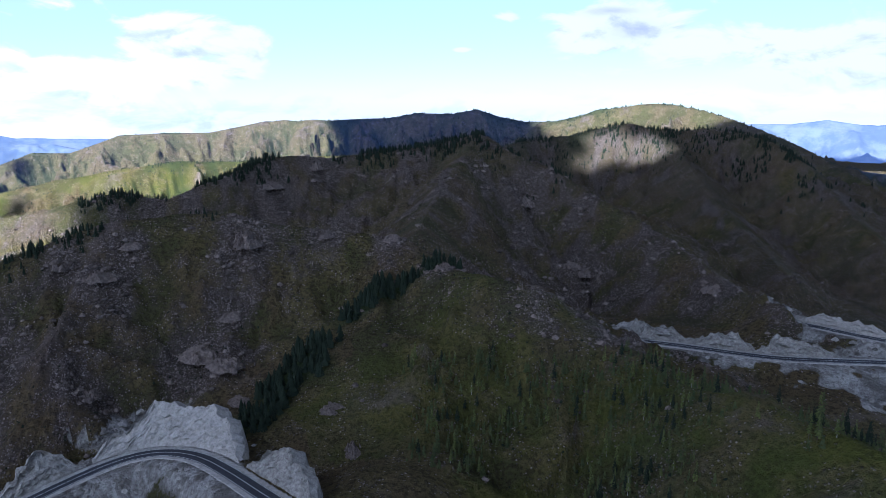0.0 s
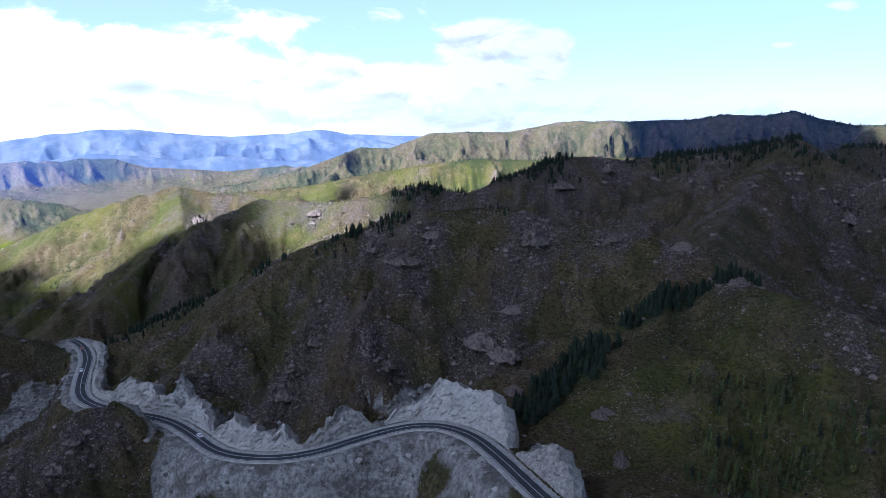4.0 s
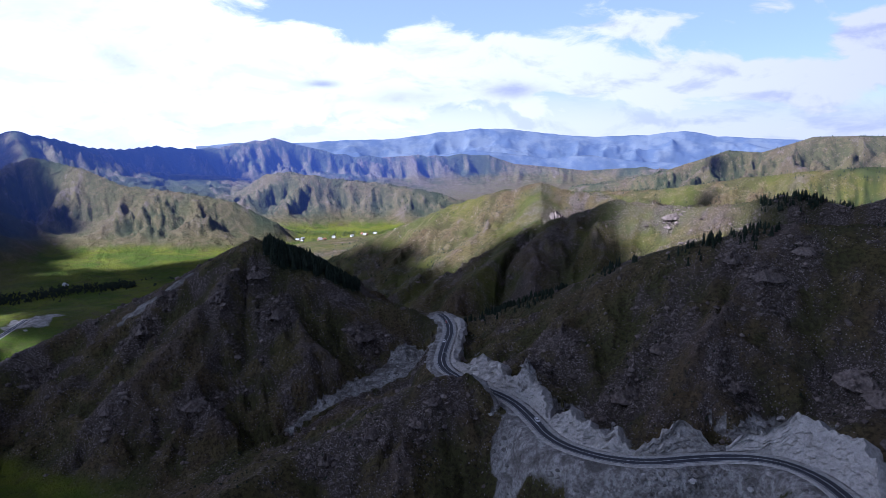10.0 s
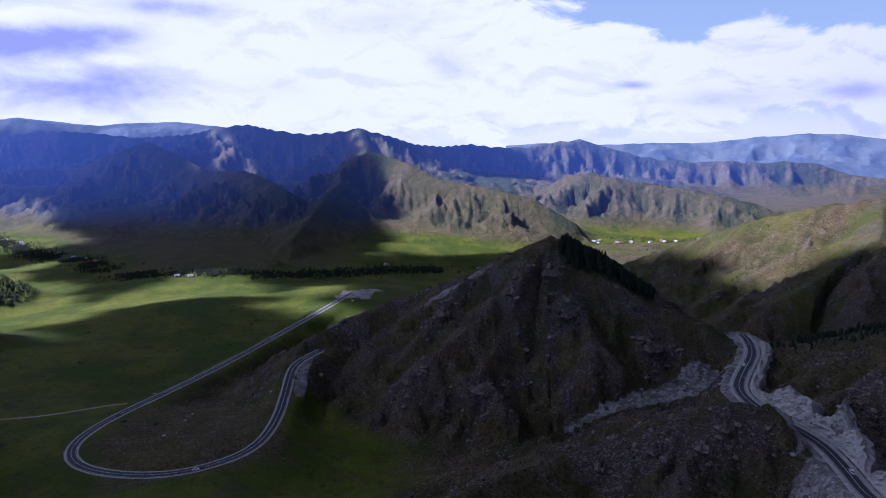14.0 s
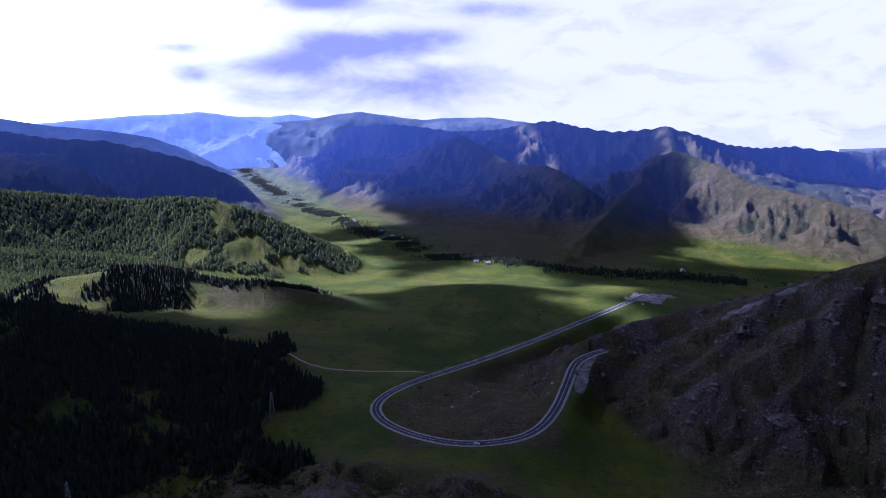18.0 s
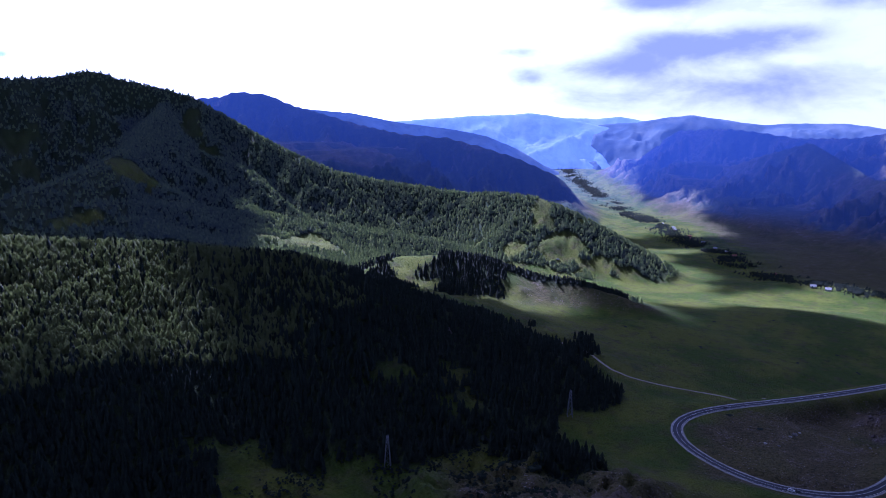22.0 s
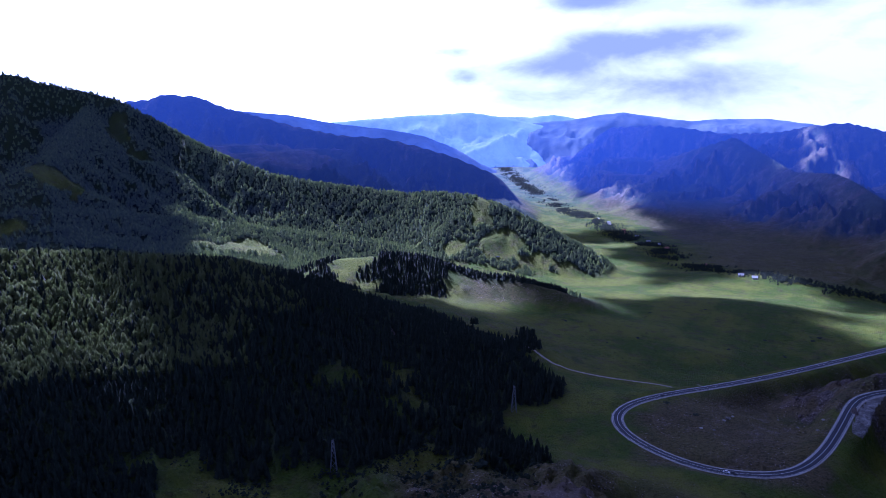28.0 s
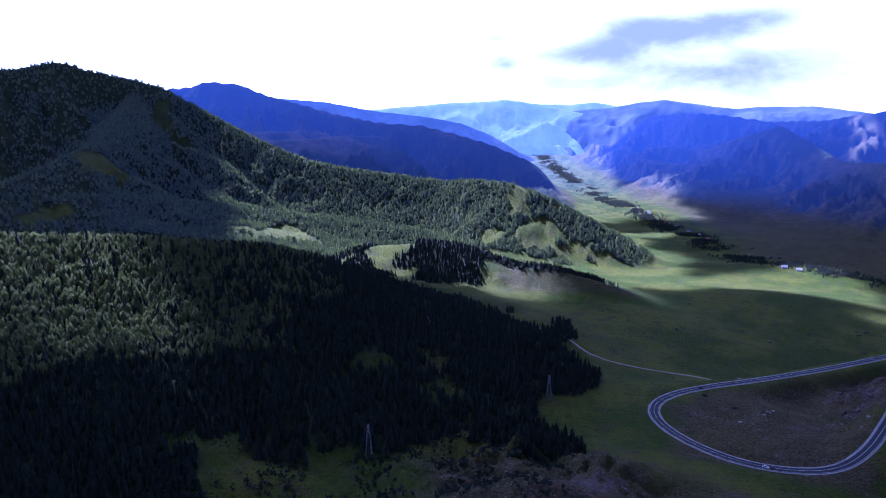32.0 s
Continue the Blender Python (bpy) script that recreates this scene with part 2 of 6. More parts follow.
# name: crest line, slope of the flanks, spur depth, spur spacing
RIDGES = {
    "pass_hill": (crest((51.6, -17.4, 600), (48.3, -16.8, 580), (44.4, -15.4, 550), (40.6, -14.0, 530), (36.8, -12.1, 510), (34.5, -11.1, 500), (31.4, -10.1, 490), (28.3, -9.4, 480),
                        (25.4, -8.6, 480), (20, -8.35, 480), (17.5, -8.5, 475), (12.3, -9.6, 465), (8.6, -10.15, 460), (4.0, -10.7, 450), (1.1, -12.3, 430), (-0.8, -13.5, 405)), 0.52, 24, 70),
    "front_spur": (crest((-0.8, -13.5, 400), (-3.6, -13.7, 385), (-6.5, -14.5, 370), (-9.4, -16.5, 355), (-12.3, -17.9, 350), (-14.7, -18.6, 340), (-19.9, -21.5, 300), (-24.2, -21.4, 285),
                         (-28.3, -22.3, 270), (-34.8, -23.6, 250), (-50, -25, 240)), 0.40, 6, 50),
    "dark_ridge": (crest((38.8, -7.3, 900), (35.6, -7.6, 880), (32.4, -7.7, 850), (29.3, -7.2, 820), (25.6, -6.35, 800), (22, -7.0, 790), (17.3, -5.4, 800), (13.8, -3.85, 850), (8.5, -4.07, 860),
                         (3, -3.3, 850), (-2.8, -2.25, 850), (-5.3, -3.6, 820), (-8.1, -4.6, 800), (-12.2, -6.8, 740), (-16.8, -9.3, 670), (-20.8, -11.7, 610), (-23.4, -13.4, 560), (-26.7, -14.7, 510)), 0.55, 26, 70),
    "dark_ridge_arm": (crest((-2.8, -2.25, 850), (-1, -5.2, 740), (1, -8.2, 640), (2, -10.2, 540)), 0.5, 14, 70),
    "sunny_hill": (crest((62.9, -12.65, 1300), (59.3, -11.1, 1250), (55.6, -9.6, 1200), (51.8, -8.1, 1150), (48.1, -7.0, 1120), (44.6, -6.3, 1100), (42, -6.9, 1080), (38.8, -7.05, 1050), (35.6, -7.46, 1000)), 0.5, 30, 70),
    "sunny_arm": (crest((44.6, -6.3, 1100), (44.4, -9.0, 980), (46.5, -11.2, 880), (49.5, -13.6, 800)), 0.5, 20, 90),
    "crag_ridge": (crest((42, -7.0, 1700), (35, -6.6, 1600), (28.5, -5.4, 1550), (24.8, -4.9, 1540), (21.2, -4.4, 1550), (17.7, -4.5, 1570), (12.0, -4.3, 1600), (4, -4.0, 1600)), 0.42, 30, 75),
    "long_ridge": (crest((41.9, -6.5, 2400), (37.8, -5.9, 2350), (35, -5.2, 2300), (33.1, -4.5, 2300), (30.4, -3.5, 2300), (28.1, -3.6, 2300), (24.7, -2.38, 2300), (21.6, -2.25, 2300), (18.4, -2.25, 2300),
                         (14.1, -1.38, 2300), (8.4, -1.3, 2250), (4.3, -1.15, 2250), (2.1, -0.75, 2200), (-0.7, -0.8, 2200), (-2.7, -0.42, 2200), (-4.3, -0.95, 2200), (-6.6, -1.4, 2200), (-9.7, -1.3, 2200)), 0.5, 40, 85),
    "right_mountain": (crest((-8, -1.45, 2000), (-10.2, -1.1, 1980), (-12.4, -0.4, 1960), (-15.3, 0.0, 1950), (-17.8, 0.05, 1940), (-19.9, -0.35, 1900), (-22, -1.0, 1850), (-24, -1.7, 1800), (-26.3, -2.65, 1750),
                             (-28.2, -3.6, 1700), (-30.5, -4.9, 1600), (-32.6, -5.6, 1550), (-38, -6.2, 1500), (-50, -5, 1600)), 0.5, 40, 90),
    "right_shoulder": (crest((-5.0, -3.3, 1300), (-7.1, -2.8, 1400), (-9.8, -2.46, 1420), (-12.4, -1.85, 1450), (-14.6, -1.4, 1450), (-17.6, -2.0, 1430), (-20, -1.75, 1420), (-22.4, -1.85, 1380), (-24.8, -2.5, 1330), (-27.2, -4.05, 1260),
                             (-30, -7.0, 1120), (-33, -9.6, 980)), 0.55, 34, 80),
    "shoulder_arm": (crest((-17.6, -2.0, 1430), (-20.5, -6.0, 1150), (-24, -9.6, 930), (-27.5, -12.6, 760)), 0.5, 24, 100),
    "peak": (crest((53.6, -17.4, 590), (55.8, -16.4, 595), (58.4, -15.7, 600), (61, -15.1, 610), (63, -13.4, 620), (65.4, -11.7, 630), (68.2, -10.3, 640), (70, -11.1, 640), (72.3, -12.3, 650), (74.7, -13.3, 655),
                   (78.1, -14.7, 660), (80.9, -15.6, 660), (84.8, -16.8, 650), (88.6, -18.5, 620), (89.7, -20.2, 590)), 0.55, 26, 70),
    "low_spur": (crest((49.4, -22.9, 394), (50.7, -22.0, 393), (53.2, -22.1, 390), (57, -23.6, 383), (61.4, -26.0, 372), (65.7, -27.3, 365), (71.1, -29.3, 335), (75.1, -30.7, 310)), 0.5, 7, 45),
    "opposite_crest": (crest((109.1, -1.82, 3700), (105.6, -1.6, 3500), (103.5, -1.8, 3400), (100.5, -2.2, 3300), (96.9, -2.04, 3150), (94.8, -1.55, 3050), (92.7, -1.3, 3000), (90.6, -1.77, 2900), (88, -2.15, 2850),
                             (86.2, -2.03, 2800), (83.9, -1.73, 2750), (81.7, -2.24, 2800), (79.4, -3.0, 2900), (77.1, -3.2, 3000), (74.8, -3.0, 3100), (72.9, -3.25, 3150), (70.2, -3.24, 3200), (68.8, -2.92, 3250), (66.1, -2.6, 3300),
                             (64.4, -3.15, 3300), (62.1, -3.7, 3300), (60, -4.06, 3350), (57.1, -4.17, 3400), (55, -4.07, 3400), (53.1, -4.14, 3450), (50.4, -3.98, 3500), (48.9, -4.0, 3500), (46.7, -4.72, 3500), (44.3, -4.9, 3500), (41, -5.2, 3500), (37, -4.9, 3500), (33, -5.2, 3400), (29, -4.7, 3300)), 0.55, 75, 95),
    "opposite_arm_a": (crest((83.9, -1.73, 2750), (83.1, -4.4, 2400), (84.9, -5.4, 2150), (86.3, -6.7, 1950), (87.8, -8.5, 1720), (90.1, -11.1, 1460), (91.6, -12.6, 1330)), 0.55, 50, 85),
    "opposite_arm_b": (crest((83.1, -3.5, 2200), (79.9, -4.5, 2068), (77.5, -5.8, 1980), (74.7, -6.3, 1936), (72.4, -6.7, 1892), (69.6, -7.4, 1848), (66.8, -9.0, 1804), (65, -9.75, 1778), (63.2, -10.3, 1760)), 0.6, 62, 62),
    "opposite_arm_c": (crest((70.5, -7.6, 2436), (68.7, -6.5, 2394), (66.9, -5.43, 2352), (65.2, -5.22, 2310), (61.2, -5.9, 2268), (58.2, -6.24, 2226), (55.7, -6.6, 2184), (52.8, -7.2, 2142), (50.4, -8.1, 2100)), 0.6, 62, 62),
    "opposite_arm_d": (crest((111.0, -6.6, 3250), (109, -5.95, 3200), (106.8, -5.07, 3120), (103.1, -3.57, 2980), (99.9, -2.47, 2850), (98, -3.55, 2680), (95.7, -4.9, 2450), (93, -4.9, 2250), (92, -5.3, 2150), (89.8, -6.6, 1950)), 0.55, 60, 90),
    "opposite_arm_e": (crest((112.2, -4.4, 3950), (109.9, -2.55, 3700), (107.2, -2.05, 3550), (105.4, -1.7, 3450), (103.1, -1.85, 3350), (100.3, -2.3, 3250)), 0.78, 60, 90),
    "forest_mountain": (crest((172, 1.0, 1700), (160, 1.5, 1850), (156.5, 1.7, 1900), (153.8, 2.25, 1900), (151, 1.5, 1880), (148.7, 1.0, 1850), (146.9, 0.45, 1820), (145.1, -0.7, 1800), (142.4, -2.34, 1750), (139.6, -3.9, 1700), (136.3, -5.3, 1650),
                              (132.7, -6.1, 1600), (129.1, -6.6, 1550), (125.4, -7.1, 1500), (122.6, -7.0, 1450), (119.3, -7.35, 1400), (117, -8.3, 1380), (114.2, -9.6, 1350), (111.8, -10.7, 1340), (109.5, -12.1, 1330)), 0.64, 34, 95),
    "forest_arm": (crest((148.7, 0.2, 1850), (151, -3.0, 1500), (156, -5.2, 1250), (162, -7, 1050)), 0.5, 24, 140),
    "forest_foot": (crest((166, -6.6, 1150), (156, -6.8, 1200), (149, -7.4, 1250), (142, -8.6, 1280), (135, -9.8, 1280), (128, -10.8, 1260)), 0.28, 16, 110),
    "blue_mountain": (crest((150, -0.2, 3100), (146.5, 0.28, 3000), (144.8, 0.41, 2950), (143.8, 0.82, 2900), (141.4, 0.62, 2850), (139.4, -0.23, 2800), (136.9, -0.9, 2700), (134.3, -1.66, 2650), (130.8, -2.4, 2550), (127.2, -2.65, 2500),
                            (124.4, -3.35, 2450), (121.7, -4.13, 2400), (118.9, -5.28, 2350), (116.1, -6.86, 2380), (114, -8.4, 2400)), 0.52, 45, 110),
    "forest_hill": (crest((175, -9.0, 700), (159.9, -9.1, 680), (155.7, -9.7, 660), (152.7, -10.0, 650), (146.3, -10.8, 640), (143.1, -11.2, 640), (140.1, -11.6, 640), (137.1, -12.5, 640), (134.4, -13.7, 640), (131.2, -15.3, 640), (127.4, -16.9, 640),
                          (124.6, -17.6, 630), (121.6, -18.4, 615), (118.7, -19.0, 605), (116.8, -19.9, 590), (114.6, -21.8, 560)), 0.36, 8, 70),
    "meadow_hill": (crest((136, -13.0, 1050), (133, -12.4, 1000), (131.1, -12.0, 970), (127.3, -11.8, 950), (124.5, -12.1, 950), (121.7, -13.5, 950), (119.3, -13.7, 940), (116.9, -13.7, 940), (114, -14.3, 930), (111.2, -15.0, 915), (108.8, -16.1, 900)), 0.34, 8, 60),
    "left_rise": (crest((165, -25, 440), (157.4, -26.2, 430), (149.9, -27.9, 400), (141.4, -29.8, 380), (137.7, -31.0, 370)), 0.3, 4, 40),
    "rocky_knoll": (crest((124, -32.2, 300), (118, -30.9, 305), (113, -31.2, 310), (108, -31.6, 310), (102, -33, 300)), 0.35, 5, 35),
}
# wooded crests lie lower by the height of their trees
TREE_TOPS = {"forest_mountain": 4.0, "forest_arm": 8.0, "forest_foot": 8.0, "forest_hill": 9.0, "meadow_hill": 8.0, "dark_ridge": 4.0}
# level of the valley floors and gullies: bearing, distance, height
FLOOR_LOW = [(100, 430, 6), (106, 527, 0), (95, 475, 7), (115, 500, 0), (97, 1000, -32), (85, 1010, -32), (110, 800, -20), (97, 1280, -60), (85, 1300, -68), (92, 1500, -80), (105, 1500, -88), (110, 2000, -112), (112, 2900, -143),
             (116, 3600, -142), (117, 4600, -118), (75, 1500, -85), (65, 1900, -112), (58, 1950, -116), (52, 2350, -128), (45, 2900, -138), (35, 3600, -142), (80, 410, 2), (70, 410, 4), (120, 750, -12), (140, 850, -5), (150, 450, 8),
             (130, 420, 0), (135, 1150, -30), (125, 1250, -45)]
FLOOR_HIGH = [(100, 220, 20), (60, 230, 30), (45, 250, 30), (20, 170, 92), (-20, 150, 118), (5, 240, 100), (14, 320, 92), (8, 370, 112), (-30, 420, 90), (-22, 480, 84), (-34, 620, 55), (-22, 800, 30), (-36, 1000, 10), (5, 660, 88), (20, 650, 80),
              (38, 720, 40), (50, 850, -40), (56, 950, -62), (30, 1250, 10), (10, 1200, 40), (20, 2000, 10), (-12, 1700, 60), (-25, 3000, -60), (-60, 600, 60), (-110, 350, 90), (180, 350, 50), (180, 1500, 10), (-110, 2000, 60), (-20, 4600, -60)]
FLOOR = [(*polar(b, d), d, h) for b, d, h in FLOOR_LOW + FLOOR_HIGH]
# the mountain road over the pass, the same road far below in the valley, and the upper bends: bearing, angle, height of the roadway
def way_points(*rows):
    return [(*polar(b, (EYE_Z - h) / math.tan(radians(-e))), h) for b, e, h in rows]


ROADS = {
    "pass_road": way_points((52.9, -17.2, 53), (52.4, -17.5, 54), (51.9, -18.5, 57), (52.6, -20.0, 60), (52.9, -21.2, 62), (51.9, -22.1, 63), (49.9, -22.9, 64), (46.8, -23.9, 66), (44.9, -25.3, 68), (43.1, -27.0, 71), (39.2, -27.9, 75), (35.1, -27.9, 79),
                            (31.1, -27.0, 83), (27.1, -26.2, 87), (24.1, -26.1, 90), (21.1, -26.8, 94), (18.6, -28.4, 98), (15.6, -30.6, 102), (10, -34, 106)),
    "valley_road": way_points((87.6, -19.6, 24), (89.0, -20.1, 22), (90.1, -20.8, 20), (90.7, -22.7, 15), (91.6, -24.8, 11), (93.3, -26.5, 8), (96.1, -27.3, 6), (100.2, -27.55, 4), (104.3, -26.8, 2), (107, -25.6, 1), (107.5, -24.5, 0), (106.4, -23.55, -1),
                              (103.9, -22.6, -3), (99.6, -21.4, -8), (95.1, -19.85, -14), (90.5, -17.85, -23), (87.1, -16.25, -30), (84.7, -15.0, -36)),
    "upper_road": way_points((-13.6, -18.65, 96), (-15.1, -18.65, 96), (-18.7, -18.6, 96), (-23.1, -18.7, 96), (-27.1, -18.65, 96), (-31.6, -18.05, 97), (-38, -17, 98)),
    "top_road": way_points((-27.4, -15.8, 92), (-28.8, -15.9, 93), (-31.4, -16.1, 94), (-33.8, -16.2, 95), (-40, -16.2, 96)),
}


# how high the rock bluffs stand above the pass road, by bearing
BLUFF_BEARING = [11, 14, 17, 19, 22, 24.5, 27, 28.8, 31.5, 34, 38, 42, 44.6, 46.5, 49, 51, 53]
BLUFF_HEIGHT = [0, 6, 6, 0, 10, 13, 9, 0, 9, 6, 4, 3, 6, 3, 3, 0, 0]
# the river: bearing and distance
RIVER_B = [60, 76, 83, 92, 98, 102.6, 106.4, 109.2, 112.8, 116]
RIVER_D = [1900, 1350, 1290, 1290, 1346, 1480, 1776, 2090, 2740, 3636]
def smooth_line(pts, step):
    """The points of a line, rounded and evenly spaced."""
    p = np.array(pts)
    for _ in range(3):
        q = [p[0]]
        for a, b in zip(p[:-1], p[1:]):
            q += [a * 0.75 + b * 0.25, a * 0.25 + b * 0.75]
        p = np.array(q + [p[-1]])
    run = np.r_[0, np.cumsum(np.hypot(*(p[1:, :2] - p[:-1, :2]).T))]
    s = np.linspace(0, run[-1], max(2, int(run[-1] / step)))
    return np.stack([np.interp(s, run, p[:, k]) for k in range(3)], 1)


ROAD_LINES = {k: smooth_line(v, 4.0) for k, v in ROADS.items()}


def floor_z(x, y):
    total, weight = np.zeros_like(x), np.zeros_like(x)
    for px, py, d, h in FLOOR:
        w = 1.0 / (((x - px) ** 2 + (y - py) ** 2) / (d * d) + 0.004) ** 1.6
        total += w * h
        weight += w
    return total / weight


def erosion(x, y, size, ax, ay, seed):
    """Gullies that run down the slope: a wave across the slope (its direction ax, ay) patched together from many cells, with its slope."""
    u, v = x / size, y / size
    iu, iv = np.floor(u), np.floor(v)
    fu, fv = u - iu, v - iv
    wave, dwave, weight = np.zeros_like(u), np.zeros_like(u), np.zeros_like(u)
    for i in (-1, 0, 1):
        for j in (-1, 0, 1):
            pu = fu - i - 0.15 - 0.7 * hash2(iu + i, iv + j, seed)
            pv = fv - j - 0.15 - 0.7 * hash2(iu + i, iv + j, seed + 500)
            w = np.maximum(1.2 - pu * pu - pv * pv, 0) ** 2
            phase = 6.2832 * (pu * ax + pv * ay)
            wave += w * np.cos(phase)
            dwave -= w * np.sin(phase)
            weight += w
    weight = np.maximum(weight, 1e-3)
    return wave / weight, dwave / weight


def eroded(x, y, gx_, gy_, u, size, octaves, seed, deep, gain):
    """Relief cut by water into slopes of the gradient (gx_, gy_), u metres from the crest: its height, and ribs (1) or gullies (0)."""
    steep = np.hypot(gx_, gy_) + 1e-4
    relief_, rib = np.zeros_like(x), np.zeros_like(x)
    first = size
    amp, sx, sy = deep * size, gx_.copy(), gy_.copy()
    for k in range(octaves):
        n = np.hypot(sx, sy) + 1e-4
        ax, ay = -sy / n, sx / n
        turn = (fbm(x, y, size * 2.6, 2, seed + 300 + k) - 0.5) * 2.4
        ax, ay = ax * np.cos(turn) - ay * np.sin(turn), ax * np.sin(turn) + ay * np.cos(turn)
        w, dw = erosion(x + 17.3 * k, y - 9.1 * k, size, ax, ay, seed + 7 * k)
        w = 1 - 2 * np.maximum((1 - w) / 2, 0) ** 0.72
        part_ = amp * sstep(u, 0.07 * first, 0.35 * first + 0.5 * size)
        relief_ += part_ * (w - 0.15)
        if k < 3:
            rib += (0.5, 0.32, 0.18)[k] * (0.5 + 0.5 * w)
        sx, sy = sx + part_ * 6.2832 / size * dw * ax * 1.3, sy + part_ * 6.2832 / size * dw * ay * 1.3
        amp, size = amp * gain, size * 0.5
    return relief_ * sstep(steep, 0.08, 0.4), rib


RIVER = [(*polar(117.6, 4300), 0), (*polar(116.6, 3636), 0), (*polar(113.4, 2740), 0), (*polar(109.6, 2090), 0), (*polar(106.4, 1776), 0), (*polar(102.6, 1480), 0), (*polar(97.8, 1346), 0), (*polar(92.2, 1290), 0), (*polar(87.6, 1285), 0),
         (*polar(83.2, 1290), 0), (*polar(76, 1350), 0)]


def river_off(x, y):
    """Distance from the river."""
    best = np.full_like(x, 1e5)
    for (ax, ay, _), (bx, by, _) in zip(RIVER[:-1], RIVER[1:]):
        f = np.clip(((x - ax) * (bx - ax) + (y - ay) * (by - ay)) / ((bx - ax) ** 2 + (by - ay) ** 2), 0, 1)
        best = np.minimum(best, np.hypot(x - ax - f * (bx - ax), y - ay - f * (by - ay)))
    return best


def natural_z(x, y, gradient):
    """Height of the land before the roads were cut, and how far a place stands above the valley floor."""
    low = floor_z(x, y) + (fbm(x, y, 90, 3, 50) - 0.5) * 5
    dist = np.hypot(x, y)
    wx = x + (fbm(x, y, 140, 3, 11) - 0.5) * 60
    wy = y + (fbm(x, y, 140, 3, 12) - 0.5) * 60
    shore = np.interp(np.degrees(np.arctan2(-x, y)), RIVER_B, RIVER_D) + 110
    vale = 0.5 * np.maximum(250 - river_off(x, y), 0) * (dist > 1400)
    z = low.copy()
    owner = np.full(x.shape, -1)
    crest_off = np.full(x.shape, 200.0)
    for k, (key, (line, slope, depth, gap)) in enumerate(RIDGES.items()):
        sink = TREE_TOPS.get(key, 1.5)
        run = 0.0
        far_off = math.hypot(line[0][0], line[0][1]) > 1250 and not key.startswith("forest") or key == "dark_ridge"
        best, off = np.full_like(x, -1e4), np.full_like(x, 1e4)
        for (ax, ay, az), (bx, by, bz) in zip(line[:-1], line[1:]):
            reach = (max(az, bz) + 190) / (slope * (0.5 if far_off else 0.72)) + 60
            sel = np.nonzero((x > min(ax, bx) - reach) & (x < max(ax, bx) + reach) & (y > min(ay, by) - reach) & (y < max(ay, by) + reach))[0]
            ln = math.hypot(bx - ax, by - ay)
            if len(sel):
                px, py = x[sel], y[sel]
                f = np.clip(((px - ax) * (bx - ax) + (py - ay) * (by - ay)) / (ln * ln), 0, 1)
                u = np.hypot(px - ax - f * (bx - ax), py - ay - f * (by - ay))
                # broad spurs reach out from the crest
                s = run + f * ln + (wx[sel] - px) * 0.8
                spur = 1 - np.abs(2 * vnoise(s / (gap * 2.4), u / (gap * 9) + k * 7, 60 + k) - 1)
                cut_ = depth * 1.25 * sstep(u, 4, gap * 1.6) * (spur - 0.72)
                h = az + f * (bz - az) - slope * u * (1 - (0.45 if far_off else 0.25) * sstep(u, 80, 800)) - sink + cut_
                h = h - vale[sel]
                if key.startswith("opposite"):
                    h = h - 0.5 * np.maximum(shore[sel] - dist[sel], 0)
                best[sel] = np.maximum(best[sel], h)
                off[sel] = np.minimum(off[sel], u)
            run += ln
        r = 5.0 + 0.005 * dist
        e = np.clip(0.5 + 0.5 * (best - z) / r, 0, 1)
        z = z * (1 - e) + best * e + r * e * (1 - e)
        owner[e > 0.5] = k
        crest_off[e > 0.5] = off[e > 0.5]
    up = z - low
    rough = sstep(up, 3, 25)
    far = sstep(dist, 900, 1500)
    wooded = np.isin(owner, [k for k, key in enumerate(RIDGES) if key in TREE_TOPS and key != "dark_ridge"])
    gx_, gy_ = gradient(z)
    rib = np.full(x.shape, 0.5)
    relief_ = np.zeros_like(x)
    for size, octaves, seed, sel, deep, gain in ((82.0, 5, 700, dist < 1500, 0.105, 0.52), (150.0, 5, 760, dist > 900, 0.225, 0.52)):
        m = np.nonzero(sel & (up > 2) & (dist > 100))[0]
        h, rb = eroded(wx[m] * 0.5 + x[m] * 0.5, wy[m] * 0.5 + y[m] * 0.5, gx_[m], gy_[m], crest_off[m], size, octaves, seed, deep, gain)
        share = (1 - far[m]) if size < 100 else far[m]
        relief_[m] += share * h
        rib[m] += share * (rb - 0.5)
    relief_ *= np.where(wooded, 0.55, 1.0) * (1 - far + far * sstep(up, 10, 95))
    crags = sstep(ridged(wx, wy, 120, 2, 34), 0.45, 0.7) * sstep(rib, 0.4, 0.7)
    z = z + rough * (relief_ + (fbm(x, y, 14, 3, 30) - 0.5) * 3.2 * (1 - 0.8 * far) + np.where(wooded, 0.0, (ridged(x, y, 24, 3, 33) - 0.5) * 8 * (1 - far) * crags))
    return z, up, low, owner, rib


